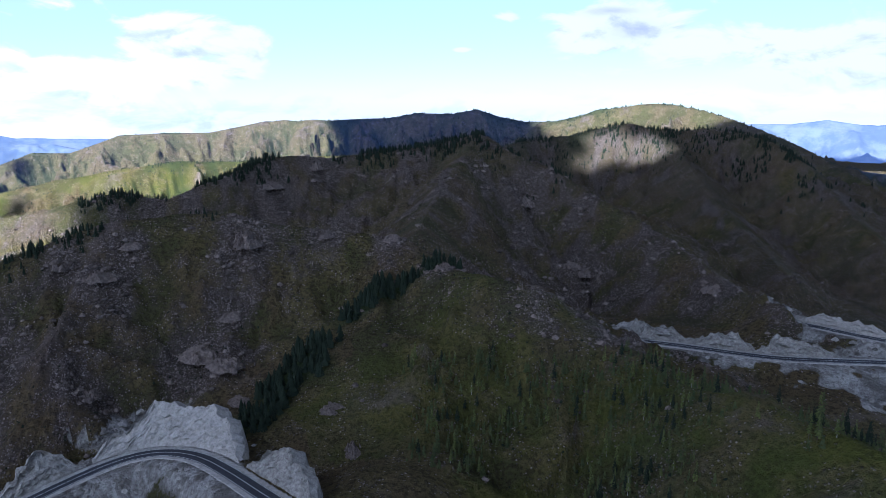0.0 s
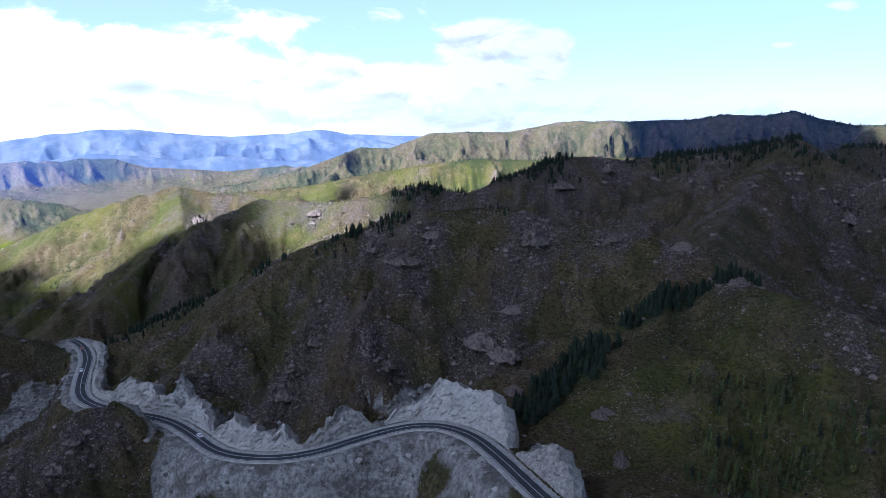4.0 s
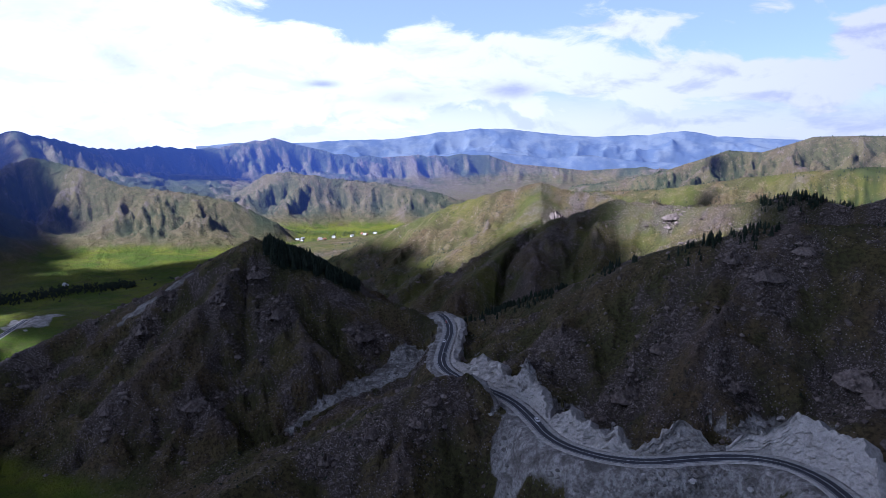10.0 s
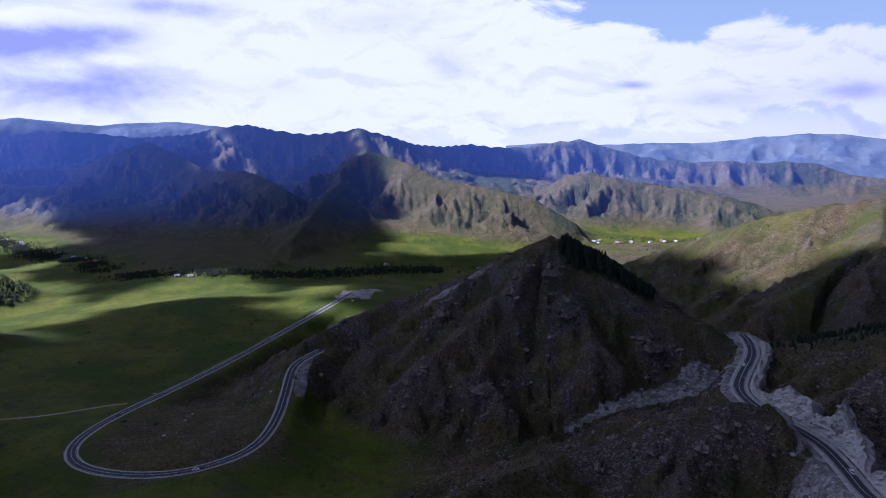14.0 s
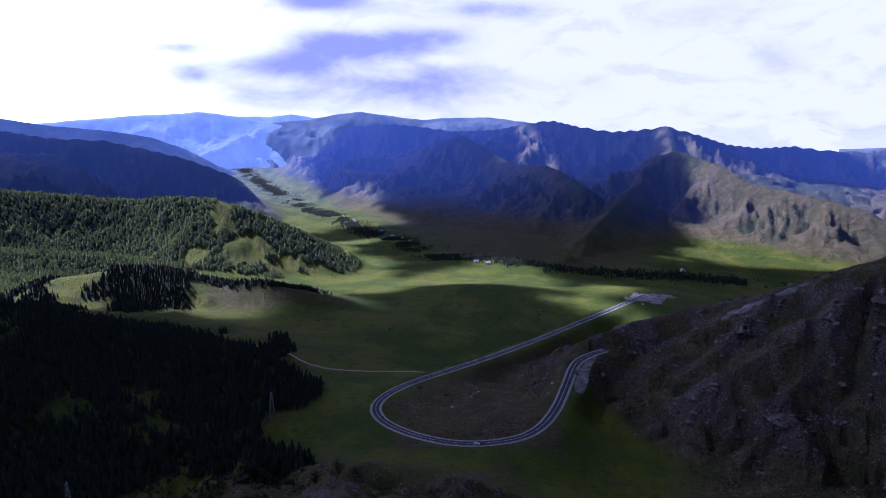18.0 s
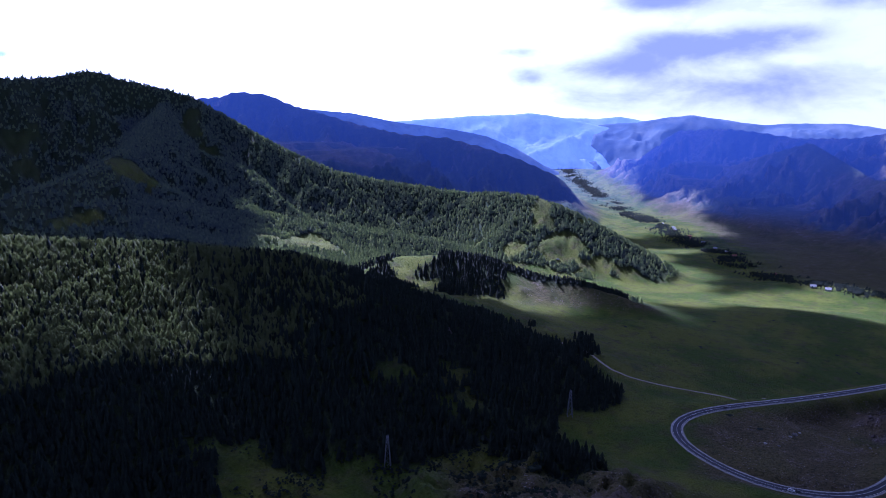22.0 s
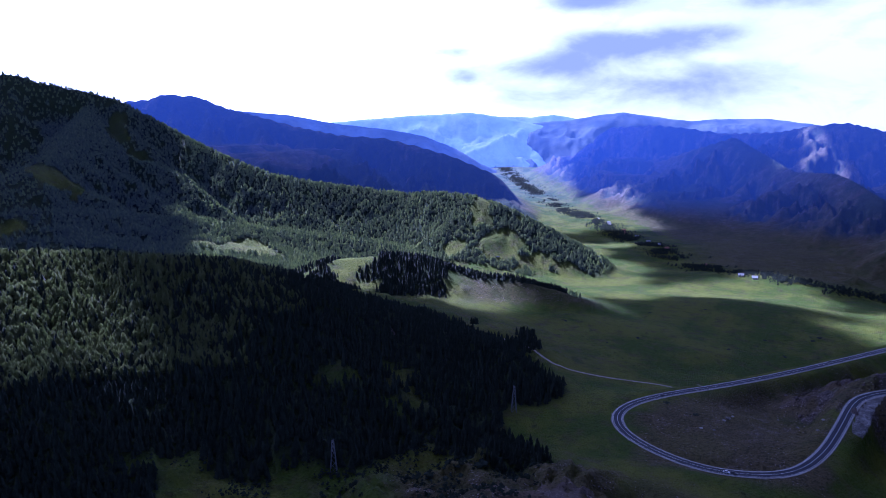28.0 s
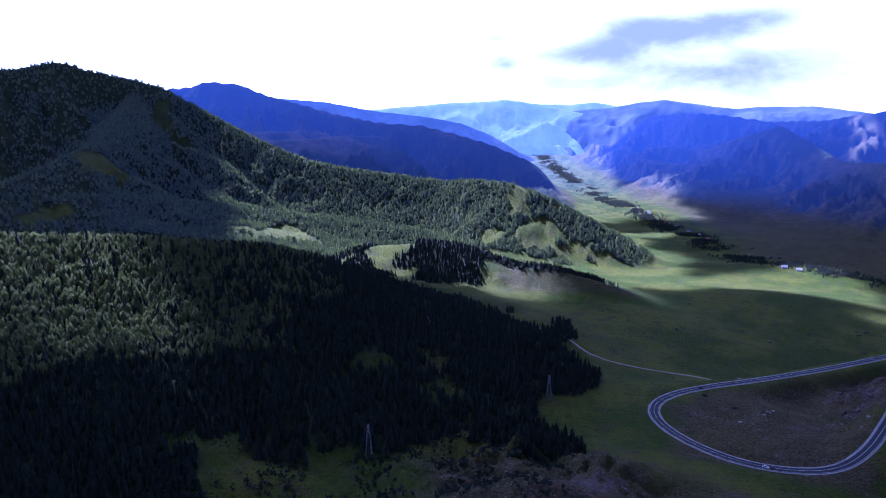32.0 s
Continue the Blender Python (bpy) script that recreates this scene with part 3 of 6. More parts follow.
def road_field(x, y):
    """Distance from the nearest road, and the height of its roadway there."""
    near, level, rocky, along = np.full_like(x, 1e4), np.zeros_like(x), np.ones_like(x), np.zeros_like(x)
    for key, line in ROAD_LINES.items():
        lo, hi = line.min(0) - 160, line.max(0) + 160
        sel = np.nonzero((x > lo[0]) & (x < hi[0]) & (y > lo[1]) & (y < hi[1]))[0]
        if not len(sel):
            continue
        px, py = x[sel], y[sel]
        bd, bz, bs = np.full_like(px, 1e4), np.zeros_like(px), np.zeros_like(px)
        for i, (a, b) in enumerate(zip(line[:-1], line[1:])):
            dx, dy = b[0] - a[0], b[1] - a[1]
            f = np.clip(((px - a[0]) * dx + (py - a[1]) * dy) / (dx * dx + dy * dy), 0, 1)
            u = np.hypot(px - a[0] - f * dx, py - a[1] - f * dy)
            m = u < bd
            bd[m], bz[m], bs[m] = u[m], (a[2] + f * (b[2] - a[2]))[m], (4.0 * (i + f))[m]
        m = bd < near[sel]
        near[sel[m]], level[sel[m]], along[sel[m]] = bd[m], bz[m], bs[m]
        rocky[sel[m]] = {"valley_road": 0.0, "pass_road": 1.0, "upper_road": 2.0}.get(key, 3.0)
    return near, level, rocky, along


def shape_land(x, y, gradient):
    """Height, and the masks of bare cut rock and rubble, meadow, wood and crags."""
    z, up, low, owner, rib = natural_z(x, y, gradient)
    near, level, rocky, along = road_field(x, y)
    wob = (fbm(x, y, 22, 3, 77) - 0.5)
    gap = z - level
    # uphill a steep cut, downhill a bank of rubble that runs down in streams
    wave = vnoise(along / 26.0, along * 0 + 3.5, 70)
    wave2 = vnoise(along / 9.0, near / 30.0, 71)
    wall = 9.5 + 4 * wave + 2 * wob
    cutw = 1 - sstep(near, 8.6, wall)
    bank = 1 - sstep(near, 8.0, 30 + 20 * wob)
    w = np.where(gap > 0, cutw, bank)
    flat_zone = near < 6.0
    zz = z * (1 - w) + (level - 0.25) * w
    jag = (ridged(x, y, 9, 3, 91) - 0.5) * 5.5 * sstep(near, 8.8, 12) * (1 - sstep(near, 18, 30))
    zz = np.where(gap > 1, zz + jag * sstep(gap, 1, 6), zz)
    # rock bluffs left standing above the road
    bb = np.degrees(np.arctan2(-x, y))
    bluff = np.where(rocky == 1, 1.25 * np.interp(bb, BLUFF_BEARING, BLUFF_HEIGHT), np.where(rocky == 2, (5.0 * wave + 2.0) * sstep(-bb, 14, 18), np.where(rocky == 3, 4.0, 0.0)))
    tooth = 0.55 + 0.9 * ridged(x, y, 16, 3, 93)
    zz = zz + np.where(gap > -2, bluff * tooth * sstep(near, 8.8, 13.0) * (1 - sstep(near, 15, 32 + 12 * wob)), 0.0)
    wall = wall + 0.55 * bluff * tooth
    wall = np.where(rocky >= 2, 9.5 + 5 * wave + 0.3 * bluff * tooth, wall)
    stream = np.where(rocky == 3, 0.35, 1.0) * np.where(rocky == 2, 0.55 + 0.75 * sstep(-bb, 15, 26), 1.0) * np.maximum(34 + 80 * wave2 * wave + 30 * wob, 16)
    bare = np.where(gap > -2, 1 - sstep(near, wall + 1, wall + 4 + 5 * wob), (1 - sstep(near, stream, stream * 1.25 + 4)) * np.where(rocky == 1, sstep(bb, 16, 19) * np.where(near > 11, 1 - sstep(bb + wob * 5, 48.0, 49.8), 1.0) * (1 - 0.85 * sstep(fbm(x, y, 44, 3, 74), 0.52, 0.6) * sstep(near, 12, 20)), 1.0))
    bare = np.where(rocky >= 2, bare * sstep(-bb + wob * 3, 12.6, 13.8), bare)
    bare = np.where((rocky == 2) & (gap < -2), bare * (1 - sstep(fbm(x, y, 30, 3, 75) + 0.10 * sstep(-bb, 20, 28), 0.5, 0.58) * sstep(near, 10, 16)), bare)
    grassy = sstep(vnoise(along / 18.0, along * 0 + 8, 73) + 0.5 * wob, 0.52, 0.8) * sstep(near, 8.5, 10) * (1 - sstep(near + 10 * wob, 12, 18)) * (gap < -2)
    bare = bare * (1 - grassy)
    bare = np.where(rocky > 0.5, bare, bare * (1 - sstep(near, 5, 6.5)) * 0.5)
    # the gravel yard by the valley road
    yx, yy = polar(84.2, 1010)
    bare = np.maximum(bare, 0.8 * (1 - sstep(np.hypot((x - yx), (y - yy)) / 34 + wob * 1.2, 0.7, 1.1)))
    bare = np.maximum(bare, np.where(flat_zone & (rocky > 0.5), 0.8, 0.0))
    b = np.degrees(np.arctan2(-x, y))
    d = np.hypot(x, y)
    meadow = (1 - sstep(up + wob * 10, 3, 16)) * np.maximum(sstep(b, 76, 84), sstep(d, 850, 1100) * sstep(b, 40, 50) * (1 - sstep(d, 2000, 2150)))
    river_d = np.interp(b, RIVER_B, RIVER_D)
    meadow = meadow * (1 - 0.8 * sstep(d, river_d + 20, river_d + 120) * sstep(b, 82, 88) * (1 - sstep(b, 112, 114)))
    meadow = np.maximum(meadow, (1 - sstep(up + wob * 10, 3, 14)) * sstep(b, 111, 113.5) * sstep(d, 1500, 1800))
    meadow = np.maximum(meadow, (1 - sstep(river_off(x, y) + 120 * wob, 90, 170)) * sstep(d, 1400, 1700) * sstep(b, 100, 104))
    meadow = np.maximum(meadow, 0.85 * sstep(b, 98, 104) * (1 - sstep(d, 1700, 2000)) * sstep(d, 340, 400))
    meadow = np.maximum(meadow, sstep(-b, -1, 6) * (1 - sstep(d, 300, 340)) * sstep(fbm(x, y, 60, 3, 46), 0.45, 0.65) * 0.4)
    # brown pasture inside the bend of the valley road and below it
    bend = sstep(b + wob * 6, 89, 92) * (1 - sstep(b + wob * 4, 104, 107)) * sstep(d, 435, 455) * (1 - sstep(d - 13 * (104 - b) + wob * 30, 545, 585))
    below = sstep(b + wob * 8, 93, 97) * (1 - sstep(d + wob * 50, 395, 425)) * (1 - sstep(b, 124, 130))
    meadow = meadow * (1 - 0.85 * np.maximum(bend, 0.85 * below))
    # grass under the woods, and on the sunny hills
    meadow = np.maximum(meadow, 0.9 * sstep(b, 124, 129) * (1 - sstep(d, 1000, 1100)))
    names_ = list(RIDGES)
    grassy_hill = np.isin(owner, [names_.index(k) for k in ("sunny_hill", "sunny_arm", "crag_ridge")]) | ((owner == names_.index("dark_ridge")) & (b > 26))
    meadow = np.maximum(meadow, grassy_hill * 0.3 * sstep(fbm(x, y, 55, 4, 52), 0.36, 0.6))
    meadow = meadow * (1 - 0.7 * (owner == names_.index("meadow_hill")) * sstep(up, 6, 14) * (1 - sstep(b, 119, 122)))
    # the near spur is grassy
    spur = sstep(owner == list(RIDGES).index("front_spur"), 0, 1)
    meadow = np.maximum(meadow, spur * (0.22 * sstep(fbm(x, y, 48, 4, 49), 0.46, 0.6)))
    return zz, bare, meadow, up, low, b, d, owner, rib


# the sheet of ground is laid out in rays and rings round the eye, closer where it is seen
RING = [0.01, 40.0, 80.0, 115.0, 140.0]
while RING[-1] < 4980:
    RING.append(RING[-1] * (1.0125 if RING[-1] < 320 else 1.0100 if RING[-1] < 1450 else 1.0090 if RING[-1] < 3300 else 1.011 if RING[-1] < 4300 else 1.03))
RING = np.array(RING)
AROUND = np.r_[np.arange(-41, 162, 0.14), np.arange(162, 319, 2.5), 319.0]
gb, gr = np.meshgrid(np.radians(AROUND), RING, indexing="ij")
gx, gy = (-np.sin(gb) * gr).ravel(), (np.cos(gb) * gr).ravel()


def sheet_gradient(z):
    zz = z.reshape(gb.shape)
    zb = np.gradient(zz, np.radians(AROUND), axis=0) / np.maximum(gr, 1.0)
    zr = np.gradient(zz, RING, axis=1)
    return (-np.sin(gb) * zr - np.cos(gb) * zb).ravel(), (np.cos(gb) * zr - np.sin(gb) * zb).ravel()


SHEET = shape_land(gx, gy, sheet_gradient)
gz, g_bare, g_meadow, g_up, g_low, g_b, g_d, g_owner, g_rib = SHEET


def land(x, y):
    """The sheet's height and masks at places on it."""
    b = np.degrees(np.arctan2(-x, y))
    fb = np.interp(np.where(b < -41, b + 360, b), AROUND, np.arange(len(AROUND)))
    fr = np.interp(np.hypot(x, y), RING, np.arange(len(RING)))
    ib, ir = np.minimum(fb.astype(int), len(AROUND) - 2), np.minimum(fr.astype(int), len(RING) - 2)
    fb, fr = fb - ib, fr - ir
    i = ib * len(RING) + ir
    j = i + len(RING)

    def at(a):
        return (a[i] * (1 - fr) + a[i + 1] * fr) * (1 - fb) + (a[j] * (1 - fr) + a[j + 1] * fr) * fb

    return at(gz), at(g_bare), at(g_meadow), at(g_up), at(g_low), b, np.hypot(x, y), g_owner[i]


# ---- finding places on the land ----


def sight(b, e, far=4000.0):
    """The first place of the land met from the eye at a bearing and an angle."""
    d = 120 * 1.004 ** np.arange(int(math.log(far / 120) / math.log(1.004)))
    x, y = -np.sin(math.radians(b)) * d, np.cos(math.radians(b)) * d
    z = land(x, y)[0]
    hit = np.nonzero(z > EYE_Z + d * math.tan(math.radians(e)))[0]
    i = hit[0] if len(hit) else len(d) - 1
    return float(x[i]), float(y[i]), float(z[i])


# stony gullies and scree: points along them by bearing and angle, with their half width
SCREES = [((53.9, -19.8, 9), (55.6, -21.3, 15), (57.6, -22.2, 14), (60.0, -23.2, 10), (63.0, -24.3, 7), (66.2, -25.8, 3)),
          ((73.0, -12.9, 3), (74.6, -13.9, 7), (76.4, -14.9, 7), (78.6, -16.2, 3)),
          ((88.6, -20.0, 3), (89.2, -21.4, 5), (89.6, -23.0, 4))]
for row in SCREES:
    spots = [(*sight(b, e), w) for b, e, w in row]
    for (ax, ay, az, aw), (bx, by, bz, bw) in zip(spots[:-1], spots[1:]):
        f = np.clip(((gx - ax) * (bx - ax) + (gy - ay) * (by - ay)) / ((bx - ax) ** 2 + (by - ay) ** 2), 0, 1)
        u = np.hypot(gx - ax - f * (bx - ax), gy - ay - f * (by - ay)) / (aw + f * (bw - aw)) + (fbm(gx, gy, 22, 3, 77) - 0.5) * 0.9
        np.maximum(g_bare, 1 - sstep(u, 0.8, 1.1), out=g_bare)
        fill = 0.85 * (1 - sstep(u, 0.7, 1.9)) * (f > 0) * (f < 1)
        gz += fill * (az + f * (bz - az) - gz)

# bearing, angle, size
CRAG_PLACES = [(26.8, -13.0, 1.3), (29.4, -12.0, 1.1), (15.9, -11.3, 1.7), (17.8, -16.9, 1.0), (20.4, -19.9, 1.5), (18.3, -20.6, 1.5), (17.1, -23.4, 0.9), (9.5, -24.7, 0.9), (24.7, -10.8, 1.0), (7.9, -28.0, 0.8), (-0.1, -13.4, 0.9),
               (-11.6, -13.6, 1.6), (13.9, -6.9, 2.0), (4.4, -11.2, 0.9), (9.6, -10.7, 0.9), (-21.8, -14.2, 1.2), (-6.8, -8.2, 1.8), (-10.7, -13.2, 1.4), (10.3, -5.4, 1.6)]
CRAG_PLACES += [(36.6, -23.2, 1.3), (28.7, -21.3, 1.1), (43.3, -9.2, 2.2), (34.1, -9.0, 1.6), (16.5, -10.9, 1.3), (55.1, -26.0, 0.8), (53.6, -24.2, 0.9), (59.4, -19.1, 1.2), (61.4, -15.8, 1.0), (34.1, -19.3, 1.2), (71.3, -15.1, 1.2),
                (75.2, -14.4, 1.0), (77.1, -17.0, 1.2), (66.6, -16.8, 1.3), (80.1, -22.4, 1.0), (73.6, -23.3, 1.2), (68.1, -13.6, 1.1), (63.2, -28.3, 0.8), (59.0, -26.6, 0.9), (90.0, -21.6, 0.7), (126.9, -18.6, 0.9)]
CRAG_SPOTS = [(*sight(b, e), k) for b, e, k in CRAG_PLACES]


def crag_field(x, y, up, b, d):
    """Where bare rock and stones lie thick: round the outcrops and along the ribs of the slopes."""
    rib = sstep(ridged(x, y, 40, 4, 44), 0.6, 0.8) * sstep(fbm(x, y, 130, 3, 45), 0.42, 0.6)
    warp = 1 + 1.6 * (fbm(x, y, 12, 3, 48) - 0.5)
    for cx, cy, cz, k in CRAG_SPOTS:
        sel = np.nonzero((np.abs(x - cx) < 60) & (np.abs(y - cy) < 60))[0]
        u = np.hypot(x[sel] - cx, y[sel] - cy) / (17 * k) * warp[sel]
        rib[sel] = np.maximum(rib[sel], 1.25 * (1 - sstep(u, 0.4, 1.3)))
    rib = rib * sstep(up, 4, 16) * (1 - sstep(b, 92, 100)) * (1 - 0.8 * sstep(d, 1200, 1700))
    for key, more in (("dark_ridge", 0.3), ("dark_ridge_arm", 0.3), ("right_shoulder", 0.45), ("shoulder_arm", 0.45)):
        mine = g_owner == list(RIDGES).index(key) if len(x) == len(g_owner) else False
        rib = rib + mine * more * sstep(fbm(x, y, 70, 3, 43), 0.25, 0.5)
    return np.where((b < 0) & (d < 335), rib * 0.25, rib)



# ---- materials ----


def material(name):
    m = bpy.data.materials.new(name)
    m.use_nodes = True
    return m, Nodes(m.node_tree)


def finish(n, color, rough=0.9, normal=None, spec=0.2, metal=0.0, glow=(0, 0, 0)):
    ins = {"Base Color": color, "Roughness": rough, "Metallic": metal, "Specular IOR Level": spec}
    if normal is not None:
        ins["Normal"] = normal
    # emission per vertex imitates haze in front of far slopes
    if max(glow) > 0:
        ins["Emission Color"], ins["Emission Strength"] = rgb(*glow), n.add("ShaderNodeAttribute", attribute="haze_glow").outputs["Fac"]
    b = n.add("ShaderNodeBsdfPrincipled", ins)
    n.add("ShaderNodeOutputMaterial", {0: b.outputs[0]})


def relief(n, h, dist, strength=0.6):
    return n.add("ShaderNodeBump", {"Height": h, "Distance": dist, "Strength": strength}).outputs[0]


def ground_material(name, glow=(0, 0, 0), dry=0.0):
    m, n = material(name)
    at = n.add("ShaderNodeTexCoord").outputs["Object"]
    masks = n.add("ShaderNodeAttribute", attribute="cover")
    ch = n.add("ShaderNodeSeparateColor", {0: masks.outputs["Color"]})
    bare, meadow, wood = ch.outputs[0], ch.outputs[1], ch.outputs[2]
    crag = masks.outputs["Alpha"]
    big = n.noise(at, 0.012, 5.0, 0.6)
    mid = n.noise(at, 0.06, 5.0, 0.6)
    fine = n.noise(at, 0.45, 5.0, 0.65)
    heath = n.mix(n.ramp(big, 0.38, 0.62), rgb(0.102, 0.073, 0.040), rgb(0.104, 0.086, 0.034))
    heath = n.mix(n.ramp(mid, 0.45, 0.7), heath, rgb(0.128, 0.106, 0.050))
    rib = n.add("ShaderNodeAttribute", attribute="rib").outputs["Fac"]
    wild = n.math("ADD", rib, n.math("MULTIPLY", n.math("SUBTRACT", mid, 0.5), 0.9))
    heath = n.mix(n.math("MULTIPLY", n.ramp(wild, 0.46, 0.2), 0.8), heath, rgb(0.058, 0.060, 0.022))
    heath = n.mix(n.math("MULTIPLY", n.ramp(wild, 0.52, 0.78), 0.85), heath, rgb(0.125, 0.094, 0.078))
    heath = n.mix(n.math("MULTIPLY", n.ramp(fine, 0.44, 0.62), 0.75), heath, rgb(0.028, 0.022, 0.014))
    scar = n.math("MULTIPLY", n.ramp(n.math("ADD", n.noise(at, 0.03, 9.0, 0.72), n.math("MULTIPLY", n.math("SUBTRACT", rib, 0.5), 0.35)), 0.56, 0.66), 0.35 if dry > 0.15 else 0.4)
    heath = n.mix(scar, heath, n.mix(fine, rgb(0.085, 0.066, 0.060), rgb(0.23, 0.19, 0.17)))
    heath = n.mix(n.math("MULTIPLY", crag, 0.75), heath, n.mix(fine, rgb(0.050, 0.040, 0.037), rgb(0.125, 0.098, 0.090)))
    stone = n.mix(n.ramp(n.noise(at, 1.3, 4.0, 0.6), 0.35, 0.65), rgb(0.07, 0.055, 0.050), rgb(0.40, 0.335, 0.31))
    lumps = n.add("ShaderNodeTexVoronoi", {"Vector": at, "Scale": 0.85, "Randomness": 1.0})
    pick = n.add("ShaderNodeSeparateColor", {0: lumps.outputs["Color"]}).outputs[0]
    grit = n.math("MULTIPLY", n.ramp(lumps.outputs["Distance"], 0.55, 0.3), n.ramp(n.math("ADD", pick, n.math("ADD", n.math("MULTIPLY", n.math("SUBTRACT", mid, 0.5), 1.6), n.math("MULTIPLY", crag, 0.5))), 0.88, 0.94))
    slab = n.ramp(n.math("ADD", n.noise(at, 0.5, 7.0, 0.78), n.math("MULTIPLY", crag, 0.11)), 0.625, 0.68)
    speck = n.math("MULTIPLY", n.math("MAXIMUM", slab, grit), 0.4 if dry > 0.15 else 1.0)
    if dry:
        heath = n.mix(dry, heath, n.mix(mid, rgb(0.105, 0.118, 0.04), rgb(0.17, 0.155, 0.07)))
    col = n.mix(speck, heath, stone)
    green = n.mix(n.ramp(big, 0.4, 0.6), rgb(0.054, 0.088, 0.006), rgb(0.112, 0.128, 0.012))
    green = n.mix(n.math("MULTIPLY", n.ramp(mid, 0.47, 0.72), 0.7), green, rgb(0.075, 0.062, 0.026))
    green = n.mix(n.math("MULTIPLY", n.ramp(fine, 0.5, 0.7), 0.3), green, rgb(0.03, 0.044, 0.008))
    tuft = n.noise(at, 0.16, 8.0, 0.7)
    green = n.mix(n.math("MULTIPLY", n.ramp(tuft, 0.52, 0.68), 0.65), green, rgb(0.026, 0.034, 0.010))
    green = n.mix(n.math("MULTIPLY", n.ramp(tuft, 0.46, 0.34), 0.4), green, rgb(0.125, 0.118, 0.025))
    col = n.mix(meadow, col, green)
    moss = n.mix(fine, rgb(0.018, 0.03, 0.014), rgb(0.05, 0.066, 0.024))
    col = n.mix(wood, col, moss)
    chips = n.add("ShaderNodeTexVoronoi", {"Vector": at, "Scale": 0.55}).outputs["Distance"]
    pale = n.mix(n.ramp(n.noise(at, 0.07, 7.0, 0.7, 0.6), 0.36, 0.64), rgb(0.15, 0.138, 0.128), rgb(0.45, 0.43, 0.41))
    pale = n.mix(n.math("MULTIPLY", n.ramp(fine, 0.45, 0.62), 0.6), pale, rgb(0.13, 0.115, 0.105))
    pale = n.mix(n.math("MULTIPLY", n.ramp(n.noise(at, 0.045, 6.0, 0.65), 0.60, 0.68), 0.75), pale, rgb(0.075, 0.062, 0.052))
    edge = n.ramp(n.math("ADD", bare, n.math("MULTIPLY", n.math("SUBTRACT", fine, 0.5), 0.9)), 0.35, 0.62)
    col = n.mix(edge, col, pale)
    h = n.math("ADD", n.math("MULTIPLY", fine, 1.0), n.math("MULTIPLY", n.math("ADD", speck, n.math("MULTIPLY", chips, n.math("MULTIPLY", edge, 0.35))), 0.6))
    if dry:
        h = n.math("ADD", h, n.math("MULTIPLY", n.noise(at, 0.028, 7.0, 0.66), 6.0))
    finish(n, col, 0.95, relief(n, h, 4.0, 1.0), 0.1, glow=glow)
    return m


def plain_material(name, a, b, scale, rough=0.85, bump=0.0, spec=0.2):
    m, n = material(name)
    at = n.add("ShaderNodeTexCoord").outputs["Object"]
    f = n.noise(at, scale, 5.0, 0.6)
    g = n.noise(at, scale * 7, 3.0, 0.6)
    col = n.mix(n.ramp(n.math("ADD", n.math("MULTIPLY", f, 0.65), n.math("MULTIPLY", g, 0.35)), 0.35, 0.65), rgb(*a), rgb(*b))
    finish(n, col, rough, relief(n, g, bump) if bump else None, spec)
    return m


def tree_material(name, a, b, c, leaf, gaps, haze_glow=(0, 0, 0)):
    m, n = material(name)
    ri = n.add("ShaderNodeNewGeometry").outputs["Random Per Island"]
    at = n.add("ShaderNodeTexCoord").outputs["Object"]
    f = n.noise(at, 0.9, 3.0, 0.6)
    col = n.mix(ri, rgb(*a), rgb(*b))
    col = n.mix(n.math("MULTIPLY", f, 0.5), col, rgb(*c))
    soft = n.add("ShaderNodeVectorMath", {0: n.add("ShaderNodeNewGeometry").outputs["Normal"], 1: (0.6, 0.6, 0.6), 2: (0.0, 0.0, 0.75)}, operation="MULTIPLY_ADD").outputs[0]
    soft = n.add("ShaderNodeVectorMath", {0: soft}, operation="NORMALIZE").outputs[0]
    # optional emission paints blue haze over the foliage
    solid = n.add("ShaderNodeBsdfPrincipled", {"Base Color": col, "Roughness": 0.85, "Specular IOR Level": 0.15, "Normal": soft, "Emission Color": rgb(*haze_glow), "Emission Strength": 1.0 if max(haze_glow) > 0 else 0.0})
    through_leaf = n.add("ShaderNodeBsdfTranslucent", {0: n.mix(1.0, col, rgb(0.95, 1.05, 0.75), "MULTIPLY")})
    leafy = n.add("ShaderNodeMixShader", {0: leaf, 1: solid.outputs[0], 2: through_leaf.outputs[0]})
    holes = n.math("GREATER_THAN", gaps, n.add("ShaderNodeTexWhiteNoise", {0: n.add("ShaderNodeVectorMath", {0: n.add("ShaderNodeVectorMath", {0: at, 3: 2.5}, operation="SCALE").outputs[0]}, operation="FLOOR").outputs[0]}).outputs["Value"])
    n.add("ShaderNodeOutputMaterial", {0: n.add("ShaderNodeMixShader", {0: holes, 1: leafy.outputs[0], 2: n.add("ShaderNodeBsdfTransparent").outputs[0]}).outputs[0]})
    return m


